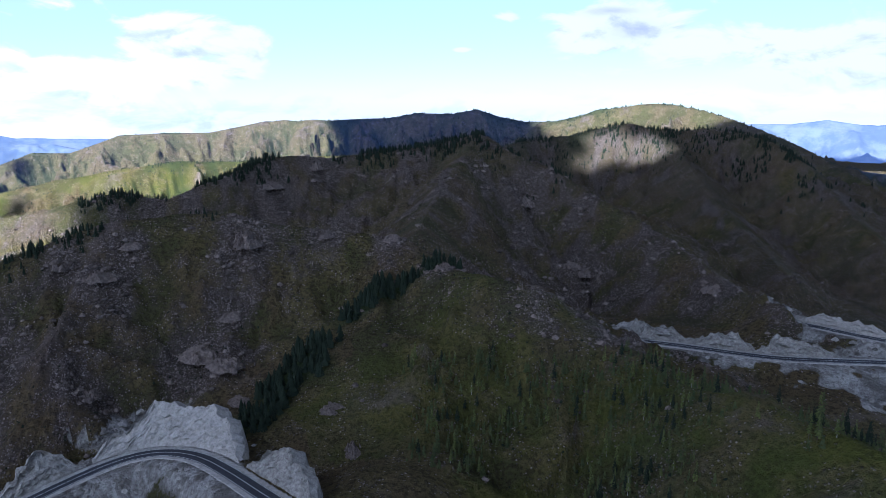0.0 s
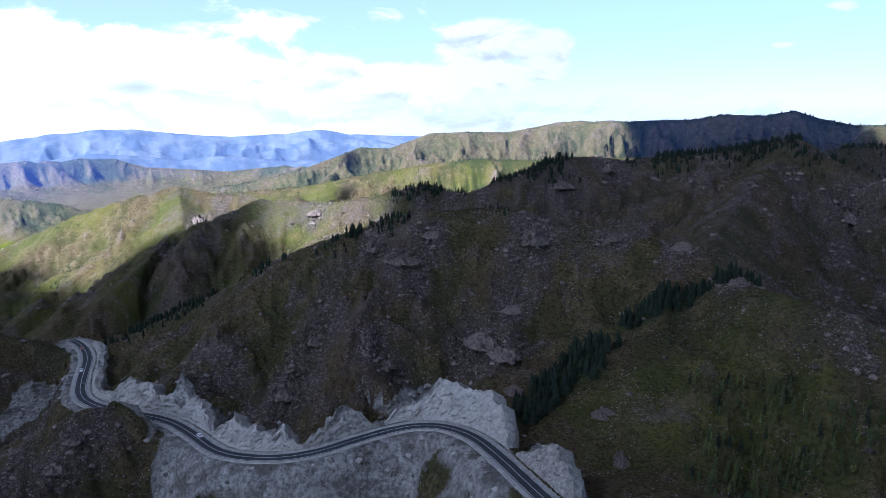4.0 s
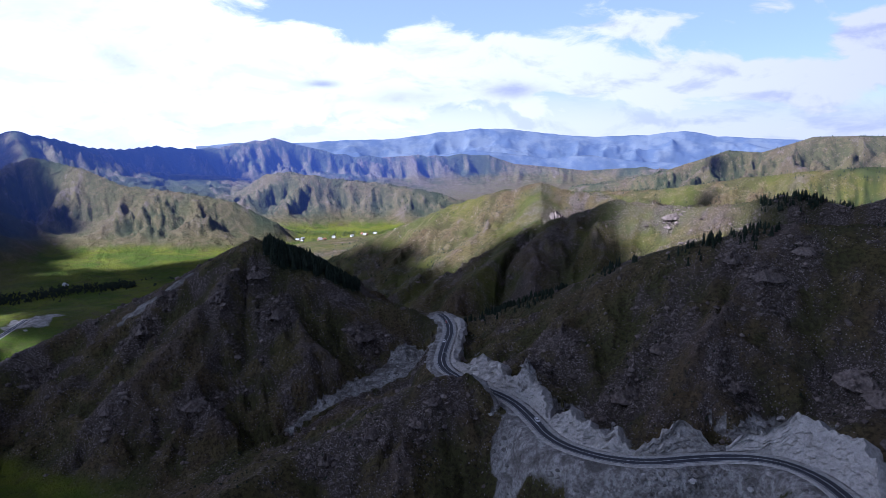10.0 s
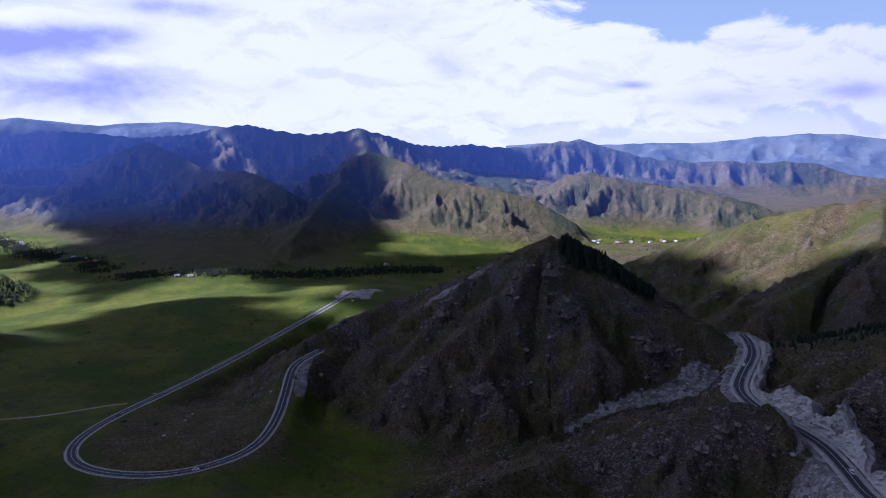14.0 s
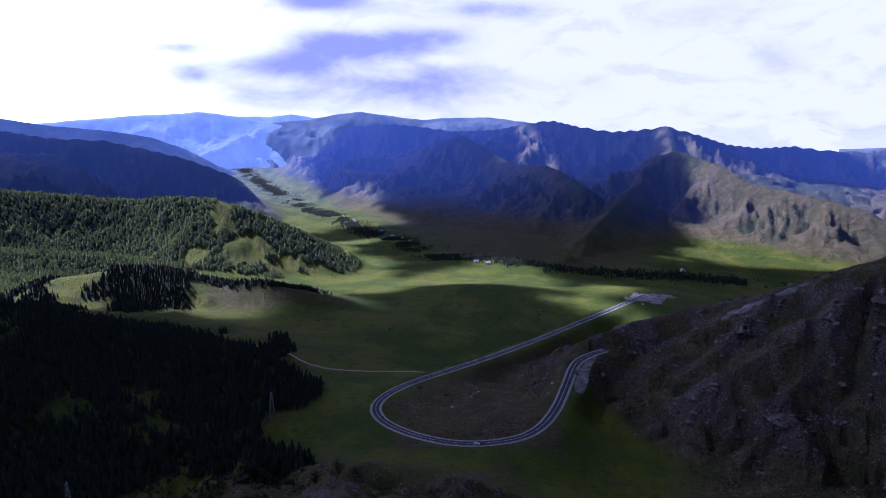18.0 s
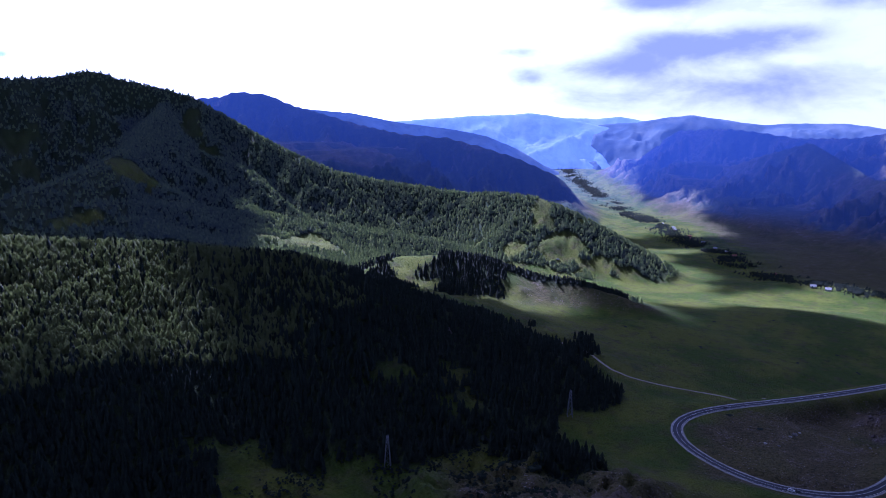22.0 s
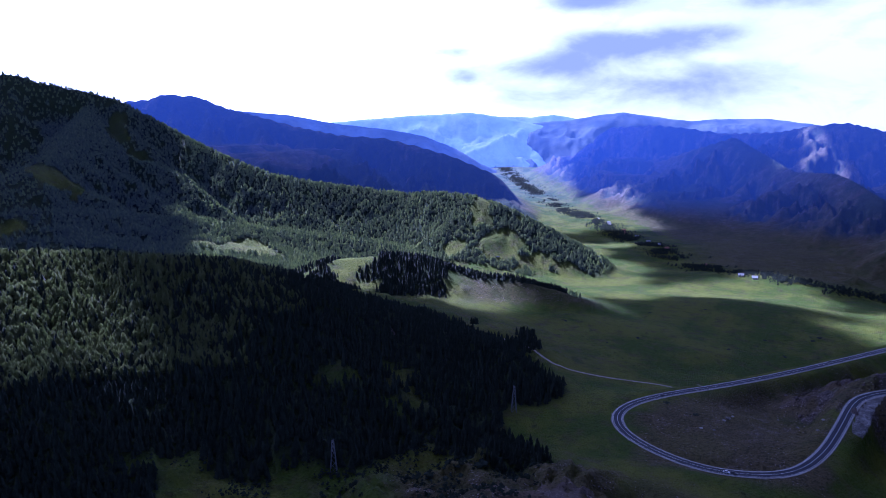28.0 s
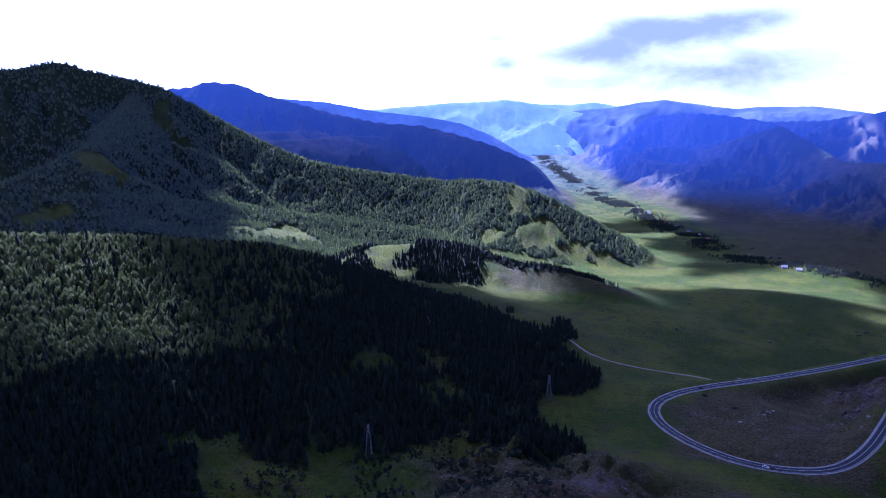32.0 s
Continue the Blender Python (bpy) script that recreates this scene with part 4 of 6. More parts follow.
def rock_material(name, a, b):
    m, n = material(name)
    ri = n.add("ShaderNodeNewGeometry").outputs["Random Per Island"]
    at = n.add("ShaderNodeTexCoord").outputs["Object"]
    f = n.noise(at, 0.5, 6.0, 0.7)
    g = n.noise(at, 2.6, 4.0, 0.6)
    col = n.mix(n.ramp(n.math("ADD", n.math("MULTIPLY", f, 0.7), n.math("MULTIPLY", ri, 0.3)), 0.3, 0.75), rgb(*a), rgb(*b))
    col = n.mix(n.math("MULTIPLY", n.ramp(g, 0.52, 0.7), 0.5), col, rgb(0.09, 0.085, 0.06))
    finish(n, col, 0.95, relief(n, n.math("ADD", f, n.math("MULTIPLY", g, 0.4)), 0.6, 0.8), 0.15)
    return m


MAT = {
    "ground": ground_material("hillside_heath_and_rock"),
    # both far-slope materials carry a blue emission painted in for haze
    "haze": ground_material("distant_slopes_haze_glow", (0.015, 0.027, 0.092), 0.2),
    "sunlit": ground_material("distant_rocky_slopes_haze_glow", (0.018, 0.042, 0.14), 0.12),
    "asphalt": plain_material("dark_asphalt", (0.030, 0.031, 0.040), (0.05, 0.051, 0.06), 0.3, 0.85),
    "gravel": plain_material("pale_gravel_verge", (0.24, 0.225, 0.21), (0.42, 0.40, 0.38), 0.5, 0.95, 0.1),
    "stone": rock_material("grey_lichened_rock", (0.06, 0.046, 0.041), (0.22, 0.178, 0.16)),
    "pale_rock": rock_material("pale_quarried_rock", (0.11, 0.10, 0.092), (0.42, 0.395, 0.37)),
    "bark": plain_material("brown_bark", (0.06, 0.045, 0.035), (0.12, 0.10, 0.085), 2.0, 0.95),
    "birch_bark": plain_material("white_birch_bark", (0.35, 0.34, 0.32), (0.6, 0.59, 0.57), 1.5, 0.9),
    "white_paint": plain_material("white_car_paint", (0.72, 0.72, 0.73), (0.8, 0.8, 0.8), 1.0, 0.3, spec=0.5),
    "dark_paint": plain_material("dark_car_paint", (0.03, 0.03, 0.035), (0.05, 0.05, 0.055), 1.0, 0.3, spec=0.5),
    "red_paint": plain_material("dull_red_car_paint", (0.25, 0.04, 0.03), (0.3, 0.05, 0.04), 1.0, 0.3, spec=0.5),
    "glass": plain_material("dark_window_glass", (0.015, 0.02, 0.025), (0.03, 0.035, 0.04), 1.0, 0.08, spec=0.6),
    "rubber": plain_material("black_tyre_rubber", (0.02, 0.02, 0.02), (0.035, 0.035, 0.035), 3.0, 0.9),
    "lamp": plain_material("pale_lamp_lens", (0.6, 0.6, 0.55), (0.7, 0.7, 0.66), 3.0, 0.2),
    "wall_white": plain_material("whitewashed_house_wall", (0.55, 0.54, 0.5), (0.72, 0.71, 0.68), 0.6, 0.9),
    "wall_wood": plain_material("weathered_log_wall", (0.14, 0.10, 0.07), (0.24, 0.19, 0.14), 0.6, 0.9),
    "roof": plain_material("grey_sheet_roof", (0.25, 0.25, 0.26), (0.42, 0.42, 0.43), 0.4, 0.6),
    "roof_red": plain_material("rust_red_roof", (0.22, 0.09, 0.06), (0.32, 0.14, 0.09), 0.4, 0.7),
    "steel": plain_material("galvanised_steel", (0.10, 0.105, 0.11), (0.15, 0.155, 0.16), 1.0, 0.6, spec=0.4),
    "track": plain_material("pale_dirt_track", (0.20, 0.17, 0.12), (0.34, 0.30, 0.23), 0.2, 0.95),
    "paint": plain_material("worn_white_road_paint", (0.6, 0.6, 0.58), (0.8, 0.8, 0.78), 0.8, 0.7),
    "larch": tree_material("dark_larch_needles", (0.008, 0.015, 0.012), (0.022, 0.032, 0.020), (0.030, 0.040, 0.022), 0.10, 0.10),
    # mountain-side trees: last colour is a faint blue glow imitating haze
    "far_forest": tree_material("forest_leaves_haze_glow", (0.055, 0.078, 0.026), (0.19, 0.215, 0.05), (0.21, 0.225, 0.06), 0.6, 0.25, (0.0016, 0.0030, 0.0095)),
    "mixed": tree_material("mixed_forest_leaves", (0.045, 0.066, 0.030), (0.11, 0.125, 0.05), (0.12, 0.13, 0.06), 0.4, 0.4),
    "birch": tree_material("pale_birch_leaves", (0.085, 0.108, 0.028), (0.17, 0.185, 0.065), (0.19, 0.195, 0.085), 0.45, 0.35),
}


def cloud_material():
    m, n = material("grey_cloud")
    at = n.add("ShaderNodeTexCoord").outputs["Object"]
    body = n.add("ShaderNodeBsdfDiffuse", {0: n.mix(n.noise(at, 0.002), rgb(0.75, 0.76, 0.8), rgb(0.86, 0.87, 0.88))})
    clear = n.add("ShaderNodeBsdfTransparent", {0: rgb(0.85, 0.91, 1.0)})
    n.add("ShaderNodeOutputMaterial", {0: n.add("ShaderNodeMixShader", {0: 0.81, 1: clear.outputs[0], 2: body.outputs[0]}).outputs[0]})
    return m


MAT["cloud"] = cloud_material()


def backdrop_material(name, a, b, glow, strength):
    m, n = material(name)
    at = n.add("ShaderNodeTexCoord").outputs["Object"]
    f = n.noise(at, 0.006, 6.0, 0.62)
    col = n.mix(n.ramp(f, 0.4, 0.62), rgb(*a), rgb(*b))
    # haze painted as blue emission, mottled by noise
    haze_glow = n.mix(n.ramp(n.noise(at, 0.009, 7.0, 0.65, 0.4), 0.3, 0.7), rgb(*[c * 0.85 for c in glow]), rgb(*[c * 1.12 for c in glow]))
    bs = n.add("ShaderNodeBsdfPrincipled", {"Base Color": col, "Roughness": 1.0, "Specular IOR Level": 0.0, "Emission Color": haze_glow, "Emission Strength": strength})
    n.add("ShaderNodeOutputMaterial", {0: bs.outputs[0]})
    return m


# far ranges glow blue of themselves to look veiled by haze
MAT["far_blue"] = backdrop_material("blue_range_haze_glow", (0.045, 0.058, 0.07), (0.085, 0.098, 0.10), (0.026, 0.042, 0.100), 1.0)
MAT["far_pale"] = backdrop_material("farthest_range_haze_glow", (0.05, 0.07, 0.10), (0.10, 0.12, 0.14), (0.085, 0.125, 0.28), 1.0)


def mesh_from(name, verts, faces, mat, smooth=False):
    """A mesh from arrays: verts (n, 3); faces (m, 3 or 4)."""
    me = bpy.data.meshes.new(name)
    verts, faces = np.asarray(verts, np.float32), np.asarray(faces, np.int32)
    k = faces.shape[1]
    me.vertices.add(len(verts))
    me.vertices.foreach_set("co", verts.ravel())
    me.loops.add(faces.size)
    me.loops.foreach_set("vertex_index", faces.ravel())
    me.polygons.add(len(faces))
    me.polygons.foreach_set("loop_start", np.arange(0, faces.size, k, dtype=np.int32))
    me.polygons.foreach_set("use_smooth", np.full(len(faces), smooth))
    me.update(calc_edges=True)
    me.materials.append(mat)
    return me


def grid_faces(nu, nv):
    i = np.arange(nu * nv).reshape(nu, nv)
    return np.stack([i[:-1, :-1], i[1:, :-1], i[1:, 1:], i[:-1, 1:]], -1).reshape(-1, 4)


# ---- the ground, one sheet out to the horizon ----
def wood_mask(x, y, b, d, up):
    """How densely wooded a place is."""
    patch = fbm(x, y, 120, 4, 40)
    wob = (fbm(x, y, 60, 3, 41) - 0.5)
    hill = sstep(b + wob * 10, 112.5, 114) * (1 - sstep(d + wob * 120, 690, 730)) * sstep(up + wob * 14, 3, 7) * sstep(d + wob * 90, 420, 450)
    hill = hill * (1 - 0.8 * sstep(fbm(x, y, 26, 3, 38), 0.36, 0.5) * sstep(b + wob * 12, 121, 124) * (1 - sstep(b + wob * 20, 132, 138)) * sstep(d + wob * 110, 455, 475) * (1 - sstep(d + wob * 130, 510, 540)))
    low_wood = sstep(b + wob * 16, 128, 133) * (1 - sstep(d, 460, 540)) * sstep(d, 270, 300) * sstep(patch + 0.012 * (b - 137), 0.38, 0.46)
    knoll = sstep(b, 107.5, 108.5) * (1 - sstep(b + wob * 8, 121, 124)) * sstep(d + wob * 50, 928, 945) * (1 - sstep(d, 1010, 1040)) * sstep(up, 5, 10)
    back = sstep(b, 121, 124) * sstep(d, 770, 800) * (1 - sstep(d, 1090, 1150)) * sstep(patch, 0.47, 0.56)
    mount = sstep(b + wob * 3, 108.5, 110) * sstep(d + 100 * sstep(b, 132, 137), 1090, 1150) * (1 - sstep(d, 2150, 2200)) * sstep(up + wob * 14, 3, 9) * sstep(patch, 0.24, 0.3) * sstep(np.hypot(b - 117.8, (d - 1290) / 25) + wob * 3, 1.6, 2.6)
    gully = sstep(b, -3, 0) * (1 - sstep(b, 17, 19)) * (1 - sstep(np.abs(d - np.interp(b, [-1, 3, 6.5, 10, 14, 17], [425, 405, 380, 355, 335, 318]) + wob * 70 + 14 * (vnoise(x / 25, y / 25, 42) - 0.5)), 3 + 0.3 * np.maximum(b, 0), 12 + 0.9 * np.maximum(b, 0))) * sstep(fbm(x, y, 20, 3, 39), 0.2, 0.4)
    peak = sstep(b, 59, 61) * (1 - sstep(b, 66, 68)) * sstep(d, 604, 620) * (1 - sstep(d, 660, 690))
    return np.clip(hill + low_wood + knoll + back + mount + gully + peak, 0, 1)


slope_x, slope_y = sheet_gradient(gz)
away = slope_x * TO_SUN.x + slope_y * TO_SUN.y  # slopes turned from the sun carry more wood
g_far_wood = sstep(g_d, 1250, 1500) * sstep(g_up, 18, 60) * sstep(0.8 * away + 2.2 * (fbm(gx, gy, 220, 4, 47) - 0.5) - 0.7 * (g_rib - 0.5) + 0.0012 * g_up, -0.05, 0.35)
g_wood = np.maximum(wood_mask(gx, gy, g_b, g_d, g_up), 0.8 * g_far_wood)
g_crag = np.clip(crag_field(gx, gy, g_up, g_b, g_d), 0, 1)
cover = np.stack([g_bare, g_meadow, g_wood, g_crag], 1).astype(np.float32)
places = np.stack([gx, gy, gz], 1)
quads = grid_faces(len(AROUND), len(RING))
# strength of the painted haze: blue emission that grows with distance
haze_glow = (1.5 * sstep(g_d, 1400, 4300) * (0.3 + 0.7 * sstep(g_b, 40, 62)) * np.maximum(0.2 + 0.8 * sstep(g_up, 5, 60), 0.6 * sstep(g_d, 2100, 3000))).astype(np.float32)
BACKDROP = ["opposite_crest", "opposite_arm_a", "opposite_arm_b", "opposite_arm_c", "opposite_arm_d", "opposite_arm_e", "blue_mountain", "long_ridge", "right_mountain"]
LABELS = {"opposite_crest": "long mountain crest beyond the valley in blue haze", "opposite_arm_a": "dark bare spur of the mountain across the valley", "opposite_arm_b": "rocky ribbed mountain side above the valley floor",
          "opposite_arm_c": "ribbed grassy mountain side above the village", "opposite_arm_d": "dark blue conical mountain in cloud shade", "opposite_arm_e": "blue rounded mountain at the valley bend", "blue_mountain": "blue wooded mountain falling to the valley",
          "long_ridge": "long sunlit ridge with pale rock faces", "right_mountain": "rounded stony summit lit by the sun"}


def land_piece(name, sel, mat, label, category):
    q = quads[sel]
    used = np.unique(q)
    back = np.zeros(len(places), np.int64)
    back[used] = np.arange(len(used))
    me = mesh_from(name, places[used], back[q], mat, True)
    layer = me.attributes.new("cover", "FLOAT_COLOR", "POINT")
    layer.data.foreach_set("color", cover[used].ravel())
    layer = me.attributes.new("haze_glow", "FLOAT", "POINT")
    layer.data.foreach_set("value", haze_glow[used].ravel())
    layer = me.attributes.new("rib", "FLOAT", "POINT")
    layer.data.foreach_set("value", g_rib[used].astype(np.float32))
    return tagged(new(name, me), label, category, kind="structure")


names = list(RIDGES)
face_owner = g_owner[quads[:, 0]]
rest = np.ones(len(quads), bool)
qb, qd = g_b[quads[:, 0]], g_d[quads[:, 0]]
beyond = ((qb > 20) & (qb <= 62) & (qd > 2150)) | (qb > 62) & (qb < 114) & (qd > np.interp(qb, RIVER_B, RIVER_D) + 15) | (qb > 104) & (qb < 123) & (qd > 2000)
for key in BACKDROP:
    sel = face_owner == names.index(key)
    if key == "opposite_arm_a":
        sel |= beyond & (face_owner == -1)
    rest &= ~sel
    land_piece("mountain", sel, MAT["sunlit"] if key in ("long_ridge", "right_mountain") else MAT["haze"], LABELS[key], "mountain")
land_piece("ground", rest, MAT["ground"], "brown and green mountain land with rocky slopes and meadows", "ground")

# ---- the clouds that shade the land ----
# sunny stretches: bearing from, to, distance from, to, height of the land there
SUNNY = [(33, 58, 960, 1320, 100), (9, 33, 1150, 2600, 90), (33, 63, 960, 2600, 60), (-25, -8, 1750, 2400, 220), (-20, -11.5, 1330, 1500, 150), (-36, -23, 2500, 3600, 100), (48, 82, 1900, 2700, -20), (46, 72, 2500, 3900, 120), (70, 82, 1550, 2000, -60),
         (93, 111, 1080, 1330, -55), (83, 91, 900, 1150, -35), (103, 106, 930, 980, -40), (111, 143, 1080, 1900, 60), (15, 62, 3000, 4250, -130), (145.5, 172, 545, 740, 102), (113, 131, 930, 1090, -15), (106.5, 118, 1930, 2750, -120), (111, 120, 2700, 4300, -135), (94, 97, 2500, 3100, 100), (56, 69, 1330, 1960, -112), (27, 40, 660, 1010, 125)]
CLOUD_H = 2600.0


def cloud_layer():
    step = 45.0
    n = int(9600 / step)
    i = np.arange(n + 1) * step - 4800
    cx, cy = np.meshgrid(i, i, indexing="ij")
    open_sky = np.full_like(cx, -99.0)
    wx = cx + (fbm(cx, cy, 260, 4, 5) - 0.5) * 260
    wy = cy + (fbm(cx, cy, 260, 4, 6) - 0.5) * 260
    for b0, b1, d0, d1, h in SUNNY:
        k = (h - 0.0) / TO_SUN.z
        x, y = wx + TO_SUN.x * k, wy + TO_SUN.y * k
        b, d = np.degrees(np.arctan2(-x, y)), np.hypot(x, y)
        wb = np.degrees(60 / d)
        m = np.minimum(np.minimum((b - b0) / wb, (b1 - b) / wb), np.minimum((d - d0) / 60, (d1 - d) / 60))
        open_sky = np.maximum(open_sky, m)
    open_sky = np.maximum(open_sky, (np.hypot(cx, cy) - 4300) / 100)
    keep = open_sky[:-1, :-1] < 0
    lift = TO_SUN * (CLOUD_H / TO_SUN.z)
    thick = 60 + 120 * fbm(cx, cy, 500, 4, 8)
    top = np.stack([cx + lift.x, cy + lift.y, CLOUD_H + thick * sstep(-open_sky, 0, 4)], -1).reshape(-1, 3)
    bottom = np.stack([cx + lift.x, cy + lift.y, CLOUD_H - 20 - 0.3 * thick * sstep(-open_sky, 0, 4)], -1).reshape(-1, 3)
    f = grid_faces(n + 1, n + 1)[keep.ravel()]
    verts = np.r_[top, bottom]
    faces = np.r_[f[:, ::-1], f + len(top)]
    used = np.unique(faces)
    back = np.zeros(len(verts), np.int64)
    back[used] = np.arange(len(used))
    return mesh_from("cloud", verts[used], back[faces], MAT["cloud"], True)


tagged(new("cloud", cloud_layer()), "broad grey cloud layer with ragged sunny gaps above the mountains", "cloud", kind="stuff")

# ---- distant ranges ----


def far_range(name, line, mat, label, seed):
    pts = np.array(line)
    b = np.arange(pts[:, 0].min(), pts[:, 0].max(), 0.12)
    o = np.argsort(pts[:, 0])
    e, d = np.interp(b, pts[o, 0], pts[o, 1]), np.interp(b, pts[o, 0], pts[o, 2])
    zc = EYE_Z + d * np.tan(np.radians(e)) + (fbm(b, b * 0, 1.2, 4, seed) - 0.5) * 12
    rows = []
    for k, u in enumerate(np.r_[-120.0, np.linspace(0, 620, 30)]):
        r = np.minimum(d - u, 4960)
        px, py = -np.sin(np.radians(b)) * r, np.cos(np.radians(b)) * r
        g = ridged(px + (fbm(px, py, 300, 3, seed) - 0.5) * 220, py, 420, 5, seed + 3)
        z = zc - abs(u) * 0.52 + (g - 0.62) * 210 * sstep(u, 5, 230)
        rows.append(np.stack([-np.sin(np.radians(b)) * r, np.cos(np.radians(b)) * r, np.maximum(z, -175)], 1))
    v = np.stack(rows, 1).reshape(-1, 3)
    return tagged(new(name, mesh_from(name, v, grid_faces(len(b), len(rows)), mat, True)), label, "mountain range", kind="structure")


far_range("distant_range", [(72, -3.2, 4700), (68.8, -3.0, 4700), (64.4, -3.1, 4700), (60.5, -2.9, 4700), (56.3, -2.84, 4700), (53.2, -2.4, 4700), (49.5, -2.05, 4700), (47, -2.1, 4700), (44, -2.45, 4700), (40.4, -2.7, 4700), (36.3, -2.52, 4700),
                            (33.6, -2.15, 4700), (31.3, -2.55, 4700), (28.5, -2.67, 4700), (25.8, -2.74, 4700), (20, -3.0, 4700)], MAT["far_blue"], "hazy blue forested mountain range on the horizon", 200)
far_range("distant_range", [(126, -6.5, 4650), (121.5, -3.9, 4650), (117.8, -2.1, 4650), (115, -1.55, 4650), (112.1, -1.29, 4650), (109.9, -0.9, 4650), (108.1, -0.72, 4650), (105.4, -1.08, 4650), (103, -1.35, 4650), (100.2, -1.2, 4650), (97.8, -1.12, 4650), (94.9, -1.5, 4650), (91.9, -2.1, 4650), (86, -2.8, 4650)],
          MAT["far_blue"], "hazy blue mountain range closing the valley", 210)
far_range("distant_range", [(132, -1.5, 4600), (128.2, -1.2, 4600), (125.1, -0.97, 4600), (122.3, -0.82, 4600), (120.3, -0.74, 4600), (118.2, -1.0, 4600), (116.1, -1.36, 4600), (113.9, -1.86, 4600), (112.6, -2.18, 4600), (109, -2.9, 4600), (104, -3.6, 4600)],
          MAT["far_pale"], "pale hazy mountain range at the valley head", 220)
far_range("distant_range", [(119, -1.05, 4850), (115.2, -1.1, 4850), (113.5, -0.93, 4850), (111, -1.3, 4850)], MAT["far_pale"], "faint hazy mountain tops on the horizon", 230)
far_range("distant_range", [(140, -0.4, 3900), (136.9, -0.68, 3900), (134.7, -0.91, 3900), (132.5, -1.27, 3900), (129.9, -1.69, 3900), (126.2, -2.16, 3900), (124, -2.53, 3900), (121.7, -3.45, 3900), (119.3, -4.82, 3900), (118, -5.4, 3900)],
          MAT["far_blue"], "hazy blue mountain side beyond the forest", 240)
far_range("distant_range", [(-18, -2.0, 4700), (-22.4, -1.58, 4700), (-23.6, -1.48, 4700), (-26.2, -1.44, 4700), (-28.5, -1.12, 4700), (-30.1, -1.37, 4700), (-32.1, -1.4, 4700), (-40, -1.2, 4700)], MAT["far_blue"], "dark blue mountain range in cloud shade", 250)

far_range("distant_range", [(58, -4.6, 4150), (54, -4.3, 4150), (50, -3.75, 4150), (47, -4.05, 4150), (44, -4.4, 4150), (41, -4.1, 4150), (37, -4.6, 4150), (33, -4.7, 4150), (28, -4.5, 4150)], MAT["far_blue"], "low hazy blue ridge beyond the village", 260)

# ---- roads ----


def road_strip(line, offsets, lifts, mat, name, parent=None):
    """A band along a road between two offsets from its middle."""
    t = np.gradient(line[:, :2], axis=0)
    t /= np.linalg.norm(t, axis=1)[:, None]
    nrm = np.stack([-t[:, 1], t[:, 0]], 1)
    cols = [np.c_[line[:, :2] + nrm * o, line[:, 2] + h] for o, h in zip(offsets, lifts)]
    v = np.stack(cols, 1).reshape(-1, 3)
    ob = new(name, mesh_from(name, v, grid_faces(len(line), len(offsets)), mat))
    ob.parent = parent
    return ob


VERGE = {"pass_road": 5.4, "valley_road": 4.3, "upper_road": 5.2, "top_road": 5.2}
for key, line in ROAD_LINES.items():
    fine_line = smooth_line(line, 3.0)
    road = tagged(road_strip(fine_line, (-3.4, -3.3, 0.0, 3.3, 3.4), (-0.5, 0.1, 0.16, 0.1, -0.5), MAT["asphalt"], "road"), "winding two-lane dark asphalt mountain road with white lines", "road", kind="structure")
    for side in (-1, 1):
        road_strip(fine_line, (side * 3.4, side * 3.5, side * VERGE[key], side * (VERGE[key] + 1.0)), (-0.4, 0.04, 0.02, -1.2), MAT["gravel"], "verge", road)
        road_strip(fine_line, (side * 2.92, side * 3.1), (0.125, 0.122), MAT["paint"], "edge_line", road)
    road_strip(fine_line, (-0.1, 0.1), (0.172, 0.172), MAT["paint"], "centre_line", road)

# ---- woods ----


def cone_tree(rings, sides, seed, plump=0.0):
    """A ragged conifer of unit height: rings of drooping skirts round a thin stem."""
    rnd = np.random.RandomState(seed)
    v, f = [], []
    for k in range(rings):
        z0, z1 = 0.10 + 0.9 * k / rings * 0.92, min(1.0, 0.10 + 0.9 * (k + 1.55) / rings)
        r = (0.25 + 0.06 * plump) * ((1 - 0.74 * k / rings) * (1 - plump) + plump * math.sin(math.pi * (0.25 + 0.62 * k / rings)))
        a0 = len(v)
        v.append((0, 0, z1))
        for s in range(sides):
            a = 2 * math.pi * (s + rnd.rand() * 0.6) / sides
            q = r * (0.7 + 0.55 * rnd.rand())
            v.append((q * math.cos(a), q * math.sin(a), z0 - 0.05 * rnd.rand()))
        f += [(a0, a0 + 1 + s, a0 + 1 + (s + 1) % sides) for s in range(sides)]
    return np.array(v), np.array(f)


def round_tree(seed, clumps=5):
    """A ragged broad-leaved tree of unit height: a few clumps of foliage."""
    rnd = np.random.RandomState(seed)
    v, f = [], []
    oct_v = np.array([(1, 0, 0), (-1, 0, 0), (0, 1, 0), (0, -1, 0), (0, 0, 1), (0, 0, -1)], float)
    oct_f = np.array([(0, 2, 4), (2, 1, 4), (1, 3, 4), (3, 0, 4), (2, 0, 5), (1, 2, 5), (3, 1, 5), (0, 3, 5)])
    for k in range(clumps):
        c = np.array([(rnd.rand() - 0.5) * 0.34, (rnd.rand() - 0.5) * 0.34, 0.32 + 0.55 * k / clumps])
        r = 0.2 * (0.8 + 0.5 * rnd.rand()) * (1.1 - 0.5 * k / clumps)
        f.append(oct_f + 6 * k)
        v.append(c + oct_v * r * (0.75 + 0.5 * rnd.rand(6, 1)))
    return np.concatenate(v), np.concatenate(f)


